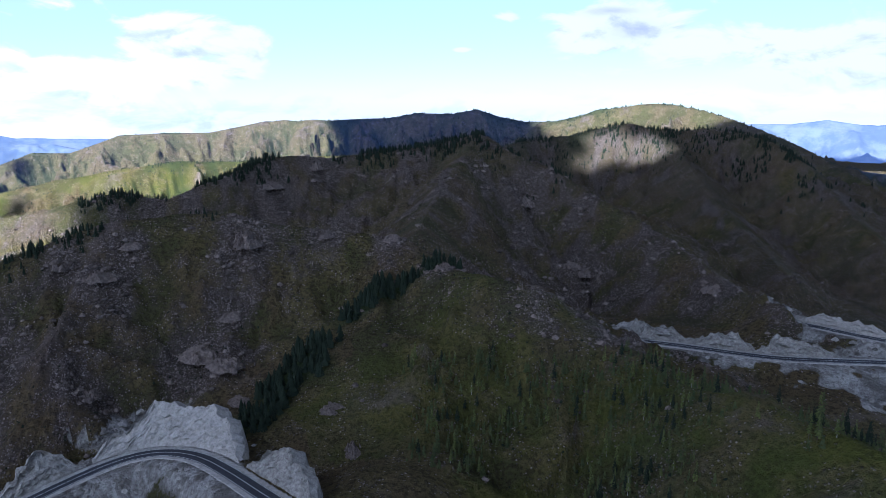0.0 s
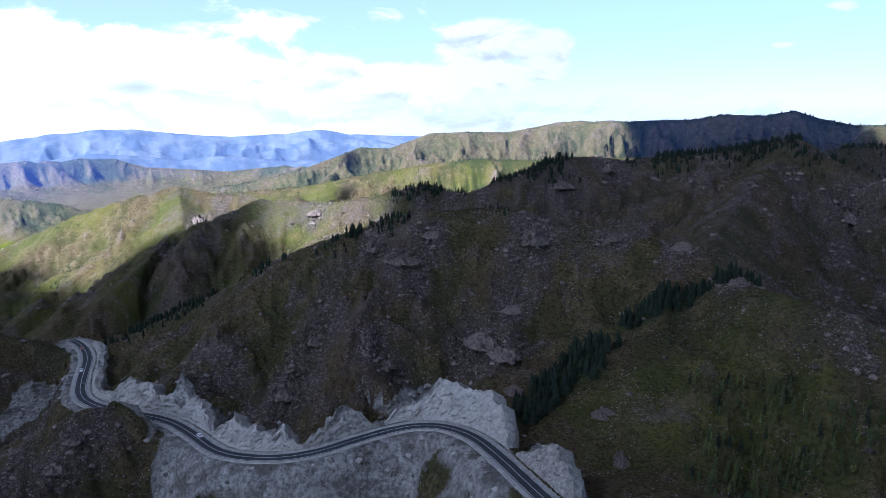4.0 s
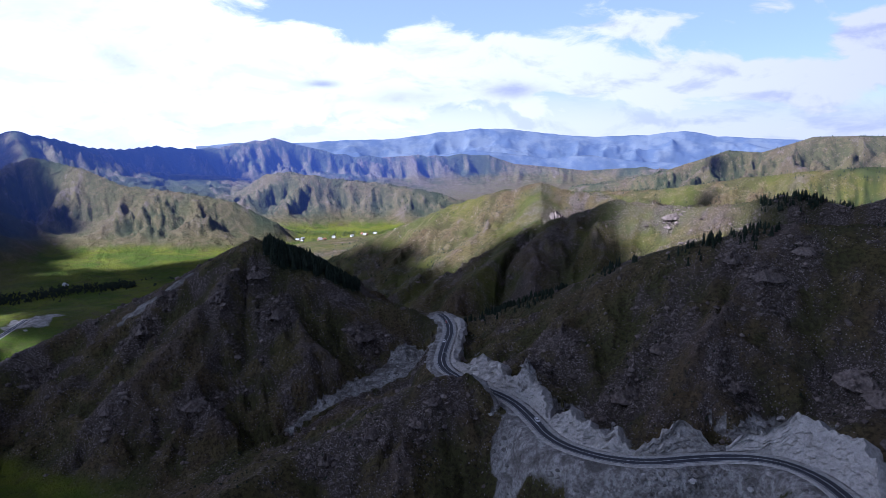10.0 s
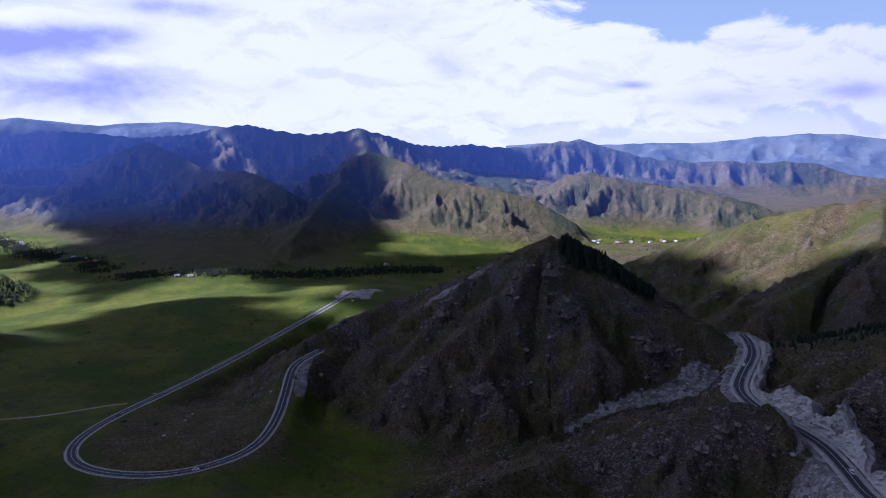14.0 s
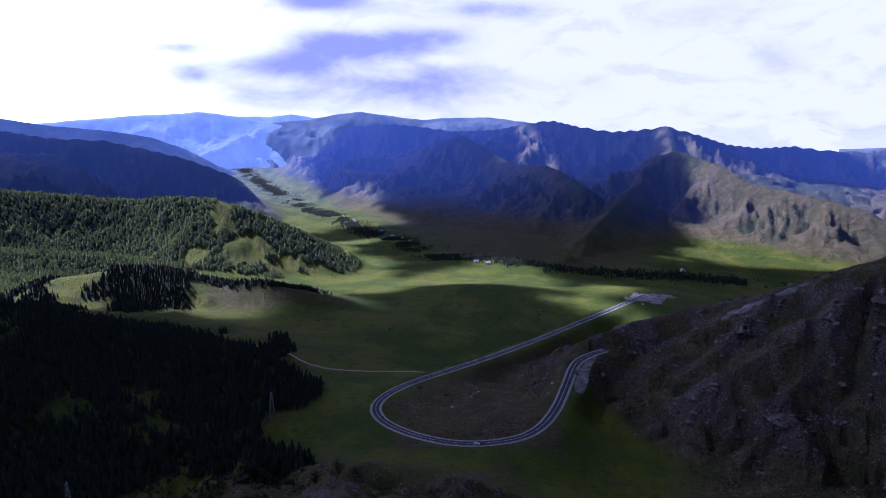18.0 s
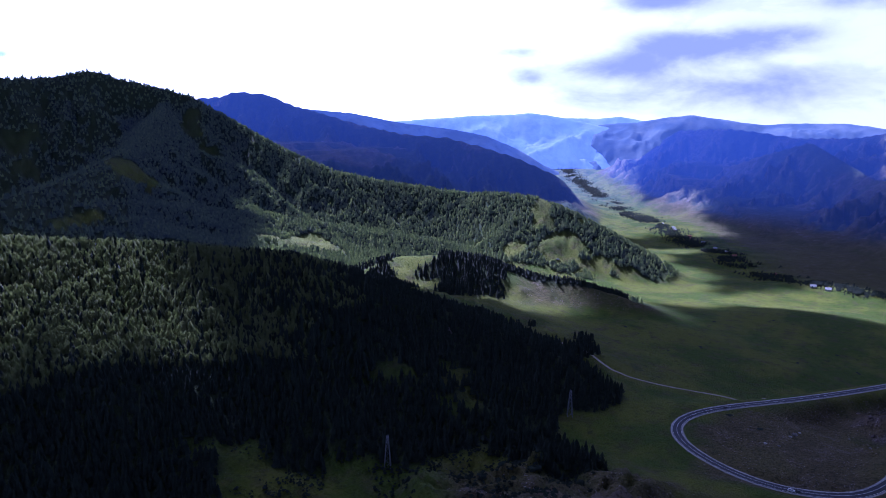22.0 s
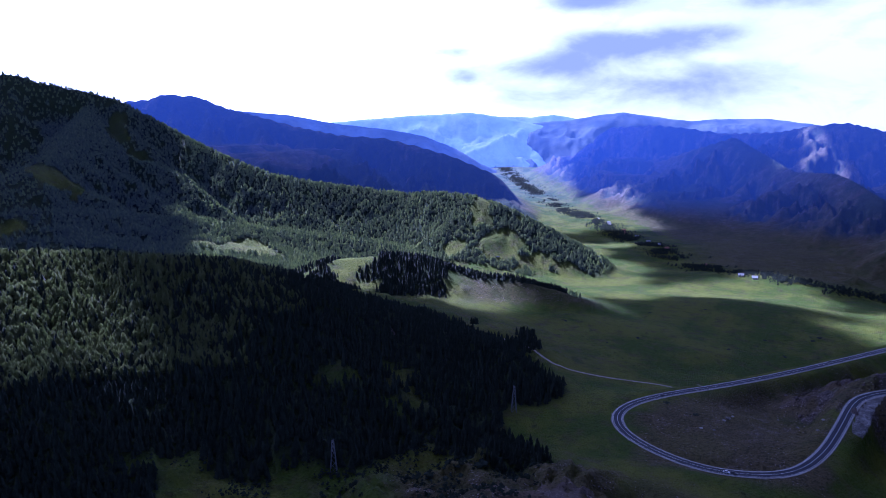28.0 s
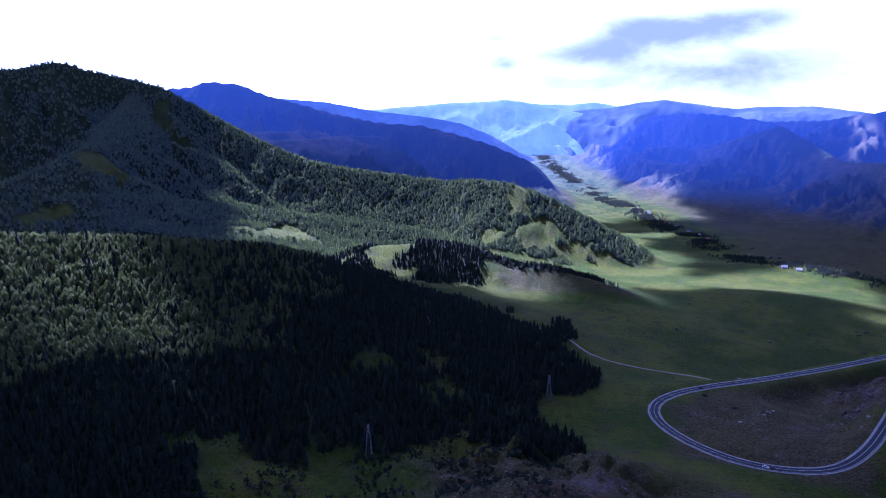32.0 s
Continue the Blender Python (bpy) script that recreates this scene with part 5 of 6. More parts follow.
def scatter(name, kinds, x, y, z, h, mat, label, seed, wide=1.0):
    """One object of many trees."""
    rnd = np.random.RandomState(seed)
    vs, fs, base = [], [], 0
    which = rnd.randint(0, len(kinds), len(x))
    for k, (tv, tf) in enumerate(kinds):
        m = which == k
        if not m.any():
            continue
        a = rnd.rand(m.sum()) * 6.283
        c, s = np.cos(a)[:, None], np.sin(a)[:, None]
        w = (h[m] * wide * (0.8 + 0.5 * rnd.rand(m.sum())))[:, None]
        vx = x[m][:, None] + (tv[None, :, 0] * c - tv[None, :, 1] * s) * w
        vy = y[m][:, None] + (tv[None, :, 0] * s + tv[None, :, 1] * c) * w
        vz = z[m][:, None] + tv[None, :, 2] * h[m][:, None] - 0.4
        vs.append(np.stack([vx, vy, vz], -1).reshape(-1, 3))
        fs.append((tf[None] + (np.arange(m.sum()) * len(tv))[:, None, None] + base).reshape(-1, 3))
        base += len(vs[-1])
    return tagged(new(name, mesh_from(name, np.concatenate(vs), np.concatenate(fs), mat)), label, "forest", kind="stuff")


LARCH = [cone_tree(4, 5, s) for s in range(6)]
FAR_LARCH = [cone_tree(2, 5, s) for s in range(3)]
LEAFY = [round_tree(s, 3) for s in range(5)]
BIRCH = [cone_tree(4, 5, 20 + s, 0.6) for s in range(5)]
FAR_BIRCH = [cone_tree(2, 5, 40 + s, 0.6) for s in range(3)]


def spread(n, b0, b1, d0, d1, seed):
    rnd = np.random.RandomState(seed)
    b, d = b0 + (b1 - b0) * rnd.rand(n), np.sqrt(d0 * d0 + (d1 * d1 - d0 * d0) * rnd.rand(n))
    return -np.sin(np.radians(b)) * d, np.cos(np.radians(b)) * d, rnd


def wood(name, n, region, kinds, mat, label, seed, hmin, hmax, wide=1.0, limit=0.5, fade=0.0, thin=0.0):
    x, y, rnd = spread(n, *region, seed)
    z, bare, meadow, up, low, b, d, owner = land(x, y)
    keep = (wood_mask(x, y, b, d, up) * (0.4 + 0.6 * fbm(x, y, 30, 2, 99)) > limit * rnd.rand(n)) & (bare < 0.3)
    keep &= wood_mask(x, y, b, d, up) > 0.25
    if thin:
        keep &= rnd.rand(n) > 0.75 * sstep(b + (fbm(x, y, 90, 3, 57) - 0.5) * 30, thin, thin + 12) * (d > 520)
    if fade:
        keep &= rnd.rand(n) < sstep(b + (fbm(x, y, 90, 3, 58) - 0.5) * 40, fade, fade + 16)
    x, y, z = x[keep], y[keep], z[keep]
    return scatter(name, kinds, x, y, z, hmin + (hmax - hmin) * rnd.rand(len(x)), mat, label, seed, wide)


wood("forest", 30000, (112, 166, 270, 1000), LARCH, MAT["larch"], "dense dark larch forest on the hill", 1, 6, 11, thin=140.0)
wood("forest", 12500, (134, 166, 505, 740), BIRCH, MAT["birch"], "pale green birches among the larches", 2, 6, 9.5, fade=136.0)
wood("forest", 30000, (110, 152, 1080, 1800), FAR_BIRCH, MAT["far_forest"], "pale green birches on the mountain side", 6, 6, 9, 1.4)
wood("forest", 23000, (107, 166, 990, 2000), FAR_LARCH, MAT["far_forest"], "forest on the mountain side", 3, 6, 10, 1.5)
wood("forest", 2600, (-3, 19, 300, 440), LARCH, MAT["larch"], "dark larches filling the gully", 4, 4, 11)
wood("forest", 1500, (59, 68, 600, 690), LARCH, MAT["larch"], "dark larches on the back of the peak", 5, 7, 12)


def crest_trees(keys, n, seed, b0, b1, hmin, hmax, label, spreadm=10):
    rnd = np.random.RandomState(seed)
    xs, ys = [], []
    for key in keys:
        p = smooth_line(RIDGES[key][0], 2.0)
        b = np.degrees(np.arctan2(-p[:, 0], p[:, 1]))
        p = p[(b > b0) & (b < b1)]
        q = p[rnd.randint(0, len(p), n)]
        xs.append(q[:, 0] + rnd.randn(n) * spreadm)
        ys.append(q[:, 1] + rnd.randn(n) * spreadm)
    x, y = np.concatenate(xs), np.concatenate(ys)
    keep = fbm(x, y, 45, 3, seed) > 0.44
    x, y = x[keep], y[keep]
    z = land(x, y)[0]
    return scatter("forest", LARCH, x, y, z, hmin + (hmax - hmin) * rnd.rand(len(x)), MAT["larch"], label, seed)




def far_wood(n, region, seed, label, mat, hmin, hmax):
    """Small trees on slopes a mile and more away."""
    x, y, rnd = spread(n, *region, seed)
    b = np.degrees(np.arctan2(-x, y))
    i = np.searchsorted(AROUND, b) * len(RING) + np.searchsorted(RING, np.hypot(x, y))
    keep = rnd.rand(n) < 0.75 * g_far_wood[i] + 0.05 * sstep(g_up[i], 15, 50)
    x, y = x[keep], y[keep]
    return scatter("forest", FAR_LARCH, x, y, land(x, y)[0], hmin + (hmax - hmin) * rnd.rand(len(x)), mat, label, seed, 1.3)


far_wood(24000, (5, 62, 1300, 2700), 8, "dark trees dotted over the sunlit ridges", MAT["larch"], 3.5, 6)
far_wood(16000, (-28, 5, 1250, 2400), 9, "dark trees on the rounded summit", MAT["larch"], 4, 7)

crest_trees(["pass_hill"], 900, 21, 20, 52, 3, 7, "row of larches along the hill crest")
crest_trees(["dark_ridge"], 1500, 22, -9, 27, 5, 9, "larches along the dark ridge", 14)
crest_trees(["right_shoulder"], 1600, 23, -28, -4, 6, 11, "forest along the shoulder of the mountain", 40)


def height_at(x, y):
    return float(land(np.array([x]), np.array([y]))[0][0])


def part(name, bm, mat, parent=None, label=""):
    """One mesh object under a thing."""
    me = bpy.data.meshes.new(name)
    bm.to_mesh(me)
    bm.free()
    me.materials.append(mat)
    ob = new(name, me)
    ob.parent = parent
    if label:
        ob["label"] = label
    return ob


def box_into(bm, cx, cy, cz, sx, sy, sz, taper=1.0):
    vs = [bm.verts.new((cx + sx * i * (taper if k > 0 else 1), cy + sy * j * (taper if k > 0 else 1), cz + sz * k)) for k in (-0.5, 0.5) for i, j in ((-0.5, -0.5), (0.5, -0.5), (0.5, 0.5), (-0.5, 0.5))]
    for f in ((3, 2, 1, 0), (4, 5, 6, 7), (0, 1, 5, 4), (1, 2, 6, 5), (2, 3, 7, 6), (3, 0, 4, 7)):
        bm.faces.new([vs[i] for i in f])
    return vs


def beam_into(bm, a, b, w):
    a, b = Vector(a), Vector(b)
    q = (b - a).to_track_quat("Z", "Y").to_matrix()
    r = [q @ Vector((i * w / 2, j * w / 2, 0)) for i, j in ((-1, -1), (1, -1), (1, 1), (-1, 1))]
    lo, hi = [bm.verts.new(a + v) for v in r], [bm.verts.new(b + v) for v in r]
    bm.faces.new(lo[::-1])
    bm.faces.new(hi)
    for i in range(4):
        bm.faces.new((lo[i], lo[(i + 1) % 4], hi[(i + 1) % 4], hi[i]))


# ---- loose rock ----
BLOCKS = []
for k in range(6):
    rb = np.random.RandomState(300 + k)
    ov = np.array([(1, 0, 0), (-1, 0, 0), (0, 1, 0), (0, -1, 0), (0, 0, 1), (0, 0, -0.6), (0.7, 0.7, 0.5), (-0.7, -0.6, 0.6), (0.6, -0.7, 0.4), (-0.6, 0.7, 0.5)], float) * (0.7 + 0.6 * rb.rand(10, 1))
    hull = bmesh.new()
    for v in ov:
        hull.verts.new(v)
    got = bmesh.ops.convex_hull(hull, input=hull.verts[:])
    bmesh.ops.triangulate(hull, faces=hull.faces[:])
    hull.verts.index_update()
    used = sorted({v.index for f in hull.faces for v in f.verts})
    where = {v: i for i, v in enumerate(used)}
    hull.verts.ensure_lookup_table()
    BLOCKS.append((np.array([hull.verts[i].co[:] for i in used]), np.array([[where[v.index] for v in f.verts] for f in hull.faces])))
    hull.free()


def loose_rocks(n, region, seed, smin, smax, want, mat, label):
    x, y, rnd = spread(n, *region, seed)
    z, bare, meadow, up, low, b, d, owner = land(x, y)
    near = road_field(x, y)[0]
    cluster = crag_field(x, y, up, b, d) ** 1.5 * 0.6 + 0.02
    rubble = bare * 0.5
    keep = (rnd.rand(n) < (rubble if want == "rubble" else cluster * sstep(up, 3, 12) * (1 - bare) * np.where((b < 0) & (d < 335), 0.3, 1.0))) & (near > 8.8)
    x, y, z = x[keep], y[keep], z[keep]
    size = smin + (smax - smin) * rnd.rand(len(x)) ** 3
    ob = scatter("boulders", BLOCKS, x, y, z, size, mat, label, seed, 1.0)
    ob["category"] = "rocks"
    return ob


loose_rocks(52000, (-36, 98, 190, 520), 31, 0.3, 2.0, "slope", MAT["stone"], "grey boulders strewn over the brown slopes")
loose_rocks(50000, (-36, 95, 520, 950), 32, 0.5, 2.8, "slope", MAT["stone"], "grey boulders and crags on the far slopes")
loose_rocks(26000, (8, 68, 190, 620), 33, 0.4, 2.2, "rubble", MAT["pale_rock"], "pale broken rubble beside the mountain road")
loose_rocks(6000, (-36, -8, 330, 620), 34, 0.5, 2.4, "rubble", MAT["pale_rock"], "pale broken rubble below the upper road")

# ---- crags ----


def crag(seed, wide, high, mat, jag=1.0):
    """A jagged outcrop: one broken lump with steep ribs and ledges."""
    nu, nr = 72, 26
    a = np.linspace(0, 2 * math.pi, nu, endpoint=False)
    r = np.linspace(0, 1, nr)
    aa, rr = np.meshgrid(a, r, indexing="ij")
    edge = 0.5 + 0.34 * fbm(np.cos(aa) * 2 + seed, np.sin(aa) * 2, 1.0, 3, seed)
    x, y = np.cos(aa) * rr * edge * wide, np.sin(aa) * rr * edge * wide * 0.7
    rib = ridged(x + 0.5 * y + seed * 31, y * 2.2 + seed * 17, wide * 0.45, 4, seed, 0.45)
    step = np.clip((np.floor(rib * 5) / 5 * 0.5 + rib * 0.5 - 0.25) * 1.5, 0, 1.2)
    z = high * np.clip(1.05 - rr, 0, 1) ** 0.55 * (0.15 * jag + 0.85 * (1 - jag) + (0.3 + 0.85 * jag) * step) - 1.2 * rr ** 3
    x = x + (fbm(x, y, wide * 0.1, 2, seed + 5) - 0.5) * wide * 0.06 + 0.25 * z
    v = np.stack([x, y, z], -1).reshape(-1, 3)
    i = np.arange(nu * nr).reshape(nu, nr)
    j = np.roll(i, -1, axis=0)
    f = np.stack([i[:, :-1], i[:, 1:], j[:, 1:], j[:, :-1]], -1).reshape(-1, 4)
    v[i[:, 0]] = v[i[:, 0]].mean(0)
    return mesh_from("rock_outcrop", v, f, mat)


CRAGS = [crag(400 + k, 15, 8, MAT["stone"]) for k in range(5)]
CUTS = [crag(420 + k, 17, 8, MAT["pale_rock"], 0.6) for k in range(4)]
rnd = random.Random(5)
for i, (x, y, z, k) in enumerate(CRAG_SPOTS):
    ob = tagged(new("rock_outcrop", CRAGS[i % 5]), "jagged grey rock outcrop standing out of the slope", "rock", "rock outcrops on the slopes")
    k *= 0.8
    ob.matrix_world = Matrix.Translation((x, y, z - 1.0)) @ Matrix.Rotation(rnd.uniform(0, 6.28), 4, "Z") @ Matrix.Diagonal((k, k, k * rnd.uniform(0.6, 0.9), 1))

# pale rock left standing where the roads were cut: bearing, angle, size
for i, (b, e, k) in enumerate([(-17.2, -18.3, 0.55), (-18.9, -18.3, 0.5), (-20.6, -18.3, 0.6), (-22.4, -18.3, 0.55), (-24.6, -18.3, 0.6), (-28.3, -15.6, 0.5), (-30.2, -15.7, 0.6)]):
    x, y, z = sight(b, e)
    ob = tagged(new("rock_outcrop", CUTS[i % 4]), "pale jagged rock beside the road cutting", "rock", "pale rocks beside the road cuttings")
    ob.matrix_world = Matrix.Translation((x, y, z - 1.0 * k)) @ Matrix.Rotation(radians(b) + rnd.uniform(-0.4, 0.4), 4, "Z") @ Matrix.Diagonal((k, k, k * rnd.uniform(0.7, 0.9), 1))

# rock faces left standing along the uphill side of the pass road: height by bearing
FACE_BEARING = [12.5, 13.6, 16.2, 18.0, 18.7, 19.7, 21.8, 25.2, 27.5, 28.9, 30.2, 34.0, 36.4, 40.6, 44.0, 45.3, 48.0, 50.7, 52.2]
FACE_HEIGHT = [2, 7, 10, 8, 5, 9, 12, 14, 10, 4, 10, 12, 9, 9, 11, 8, 12, 12, 4]


def rock_bluff(line, heights, s0, seed, outward):
    """One stretch of jagged quarried face between the road and the slope above it."""
    t = np.gradient(line[:, :2], axis=0)
    t /= np.linalg.norm(t, axis=1)[:, None]
    up_side = np.stack([-t[:, 1], t[:, 0]], 1)
    mid = line[len(line) // 2, :2]
    n = up_side[len(line) // 2]
    rise = [land(*(np.array([c]) for c in mid + k * n * 22))[0][0] for k in (1, -1)]
    if (np.hypot(*(mid + n)) < np.hypot(*mid)) if outward else rise[0] < rise[1]:
        up_side = -up_side
    s = s0 + np.arange(len(line)) * 1.1
    b = np.degrees(np.arctan2(-line[:, 0], line[:, 1]))
    ends = sstep(np.minimum(np.arange(len(line)), np.arange(len(line))[::-1]) + 4 * vnoise(np.arange(len(line)) / 3, np.zeros(len(line)), seed), -1, 18)
    tall = np.interp(b, *heights) * ends
    tall = tall * (0.2 + 0.75 * ridged(s, s * 0, 15.0, 4, seed) + 0.5 * ridged(s, s * 0, 5.0, 2, seed + 1)) + 0.4
    jitter = np.random.RandomState(seed)
    rows = []
    for v in np.linspace(0, 1, 16):
        cleft = ridged(s + 4 * v, s * 0 + 30 * v, 9.0, 4, seed + 9) - 0.5
        ledge = (np.floor(v * 4 + 0.5 * vnoise(s / 6, s * 0, seed + 3)) / 4 - v)
        o = 6.7 + tall * (0.58 * v - 0.25 * ledge) - (5.2 * cleft - 1.1 * (jitter.rand(len(s)) - 0.5)) * min(1.0, 4 * v) * np.minimum(tall / 8, 1)
        rows.append(np.c_[line[:, :2] + up_side * np.maximum(o, 6.3)[:, None], line[:, 2] - 0.6 + (tall + 0.6) * v + (jitter.rand(len(s)) - 0.5) * 0.9 * v])
    crest_o = np.maximum(o, 6.3)
    for q in (0.3, 0.65, 1.0):
        p = line[:, :2] + up_side * (crest_o + q * (0.55 * tall + 3))[:, None]
        g = land(p[:, 0], p[:, 1])[0]
        rows.append(np.c_[p, np.where(q < 1, np.maximum(line[:, 2] + tall * (1 - 0.5 * q) + (vnoise(s / 4, s * 0 + q, seed) - 0.5) * 2, g - 0.2), g - 1.2)])
    v = np.stack(rows, 1).reshape(-1, 3)
    return mesh_from("rock_bluff", v, grid_faces(len(line), len(rows)), MAT["pale_rock"])


PASS = (FACE_BEARING, FACE_HEIGHT)
UPPER = ([-31.6, -30, -27, -23, -18, -15, -13.8], [5, 7, 9, 8, 9, 8, 3])
TOP = ([-34, -31, -27.4], [6, 7, 5])
for k, (key, heights, b0, b1) in enumerate((("pass_road", PASS, 12.6, 18.5), ("pass_road", PASS, 19.0, 28.7), ("pass_road", PASS, 28.9, 36.3), ("pass_road", PASS, 36.2, 44.6), ("pass_road", PASS, 44.5, 52.4),
                                           ("upper_road", UPPER, -20.5, -13.9), ("upper_road", UPPER, -25.6, -20.2), ("upper_road", UPPER, -31.4, -25.4), ("top_road", TOP, -34, -27.5))):
    face_line = smooth_line(ROADS[key], 1.1)
    face_b = np.degrees(np.arctan2(-face_line[:, 0], face_line[:, 1]))
    sel = np.nonzero((face_b >= b0) & (face_b <= b1))[0]
    sel = np.arange(sel[0], sel[-1] + 1)
    ob = new("rock_bluff", rock_bluff(face_line[sel], heights, 40.0 * k, 440 + k, key != "pass_road"))
    tagged(ob, "pale grey quarried rock bluff standing above the asphalt road", "rock", "rock bluffs above the road")

# ---- single trees on the near spur ----


def larch(seed, tall, mat, bark, label):
    rnd = random.Random(seed)
    top = tagged(new("larch"), label, "tree", "single trees on the near spur")
    bm = bmesh.new()
    lean = rnd.uniform(-0.2, 0.2)
    last = None
    for k in range(5):
        r = 0.02 * tall * (1 - k / 4.4) * 0.55
        ring = [bm.verts.new((r * math.cos(a) + lean * k / 4, r * math.sin(a), tall * 0.97 * k / 4 - 0.3)) for a in (0, 1.26, 2.51, 3.77, 5.03)]
        if last:
            for i in range(5):
                bm.faces.new((last[i], last[(i + 1) % 5], ring[(i + 1) % 5], ring[i]))
        last = ring
    part("trunk", bm, bark, top)
    bm = bmesh.new()
    for k in range(46):
        f = 0.2 + 0.8 * k / 46
        a = k * 2.4 + rnd.uniform(-0.4, 0.4)
        reach = tall * 0.17 * (1.08 - f) ** 0.75 * rnd.uniform(0.6, 1.25) + 0.1
        z = tall * f
        w = reach * rnd.uniform(0.35, 0.6)
        c, s2 = math.cos(a), math.sin(a)
        p = [(lean * f, 0, z + 0.25), (reach * 0.6 * c - w * s2, reach * 0.6 * s2 + w * c, z - 0.1), (reach * c, reach * s2, z - 0.2 * reach), (reach * 0.6 * c + w * s2, reach * 0.6 * s2 - w * c, z - 0.15)]
        q = [bm.verts.new(v) for v in p]
        top_v = bm.verts.new((reach * 0.55 * c, reach * 0.55 * s2, z + 0.22 * reach + 0.1))
        for i in range(4):
            bm.faces.new((q[i], q[(i + 1) % 4], top_v))
    part("crown", bm, mat, top)
    return top


SINGLE = [larch(1, 9.0, MAT["mixed"], MAT["bark"], "slender grey-green larch on the grassy spur"), larch(2, 7.0, MAT["larch"], MAT["bark"], "slender dark green larch on the grassy spur"),
          larch(3, 6.0, MAT["birch"], MAT["birch_bark"], "thin young birch with a pale trunk"), larch(4, 8.0, MAT["birch"], MAT["bark"], "thin grey-green larch on the grassy spur")]
rnd = np.random.RandomState(77)
tx, ty, _ = spread(2600, -39, 3, 175, 330, 78)
tz = land(tx, ty)[0]
clump = fbm(tx, ty, 38, 3, 79)
tb = np.degrees(np.arctan2(-tx, ty))
taken = 0
for x, y, z, c, b in zip(tx, ty, tz, clump, tb):
    if c > 0.54 - 0.004 * max(0, -b - 5) and taken < 285:
        k = rnd.uniform(0.8, 1.35)
        m = pose(x, y, z, 0, 0, rnd.uniform(0, 360))
        made = copy_thing(SINGLE[int(rnd.choice([0, 0, 1, 1, 2, 3]))], m)
        made.scale = (k, k, k * rnd.uniform(0.85, 1.25))
        taken += 1
for i, ob in enumerate(SINGLE):
    x, y = polar(-8 - 6 * i, 230 + 12 * i)
    ob.location = (x, y, height_at(x, y))

lx, ly, lr = spread(3200, -39, 4, 170, 335, 81)
near_clump = fbm(lx, ly, 38, 3, 79)
ok = (near_clump > 0.5 - 0.003 * np.degrees(np.arctan2(lx, ly))) & (lr.rand(3200) < 0.4)
scatter("thicket", LARCH, lx[ok], ly[ok], land(lx[ok], ly[ok])[0], 2.2 + 4.2 * lr.rand(ok.sum()), MAT["mixed"], "thicket of young larches on the grassy spur", 82, 0.9)
sx, sy, sr = spread(42000, -37, 96, 190, 950, 83)
sz, sbare, smead, sup, slow, sb, sd, so = land(sx, sy)
ok = (sr.rand(42000) < 0.75 * sstep(fbm(sx, sy, 45, 4, 84), 0.42, 0.66)) & (sbare < 0.2) & (smead < 0.3) & (sup > 6)
SHRUB = [round_tree(600 + k, 2) for k in range(4)]
hx, hy, hr = spread(16000, 8, 62, 900, 1650, 94)
hz, hbare, hmead, hup = land(hx, hy)[:4]
hk = (hr.rand(16000) < sstep(fbm(hx, hy, 60, 4, 97), 0.40, 0.62)) & (hmead < 0.3) & (hup > 8)
scatter("shrubs", SHRUB, hx[hk], hy[hk], hz[hk] - 0.3, 1.5 + 3.5 * hr.rand(hk.sum()) ** 2, MAT["larch"], "dark shrubs dotted over the sunlit hill", 98, 1.3)
scatter("shrubs", SHRUB, sx[ok], sy[ok], sz[ok] - 0.25, 0.8 + 1.7 * sr.rand(ok.sum()) ** 2, MAT["larch"], "low dark shrubs dotted over the slopes", 85, 1.5)

qx, qy, qr = spread(9000, 114, 166, 250, 480, 86)
ok = (fbm(qx, qy, 42, 4, 87) > 0.47) & (qr.rand(9000) < 0.7)
scatter("scrub", SHRUB, qx[ok], qy[ok], land(qx[ok], qy[ok])[0] - 0.3, 1.5 + 4.0 * qr.rand(ok.sum()) ** 1.5, MAT["larch"], "dark scrub below the wooded hill", 88, 1.3)

# ---- trees along the river, bushes on the meadow ----
rl = smooth_line(RIVER, 3.0)
rnd = np.random.RandomState(90)
pick = rl[rnd.randint(0, len(rl), 9000)]
rx, ry = pick[:, 0] + rnd.randn(9000) * 20, pick[:, 1] + rnd.randn(9000) * 20
keep = (fbm(rx, ry, 70, 3, 95) > 0.38) & (land(rx, ry)[3] < 9)
rx, ry = rx[keep], ry[keep]
scatter("riverside_trees", LEAFY, rx, ry, land(rx, ry)[0], 4 + 5 * rnd.rand(len(rx)), MAT["larch"], "dark belt of trees along the river", 91, 1.2)
rnd = np.random.RandomState(92)
vb, vd = 52 + 14 * rnd.rand(2200), 1430 + 520 * rnd.rand(2200)
vx, vy = -np.sin(np.radians(vb)) * vd, np.cos(np.radians(vb)) * vd
vz, _, _, vup = land(vx, vy)[:4]
ok = (vup < 6) & (fbm(vx, vy, 80, 3, 96) > 0.45)
scatter("village_trees", LEAFY, vx[ok], vy[ok], vz[ok], 4 + 5 * rnd.rand(ok.sum()), MAT["mixed"], "garden trees among the village houses", 93, 1.2)


def bush(seed):
    tv, tf = round_tree(seed, 9)
    tv = tv * np.array([2.2, 1.6, 0.7]) - np.array([0, 0, 0.15])
    return mesh_from("bush", tv, tf, MAT["larch"])


BUSHES = [bush(500 + k) for k in range(3)]
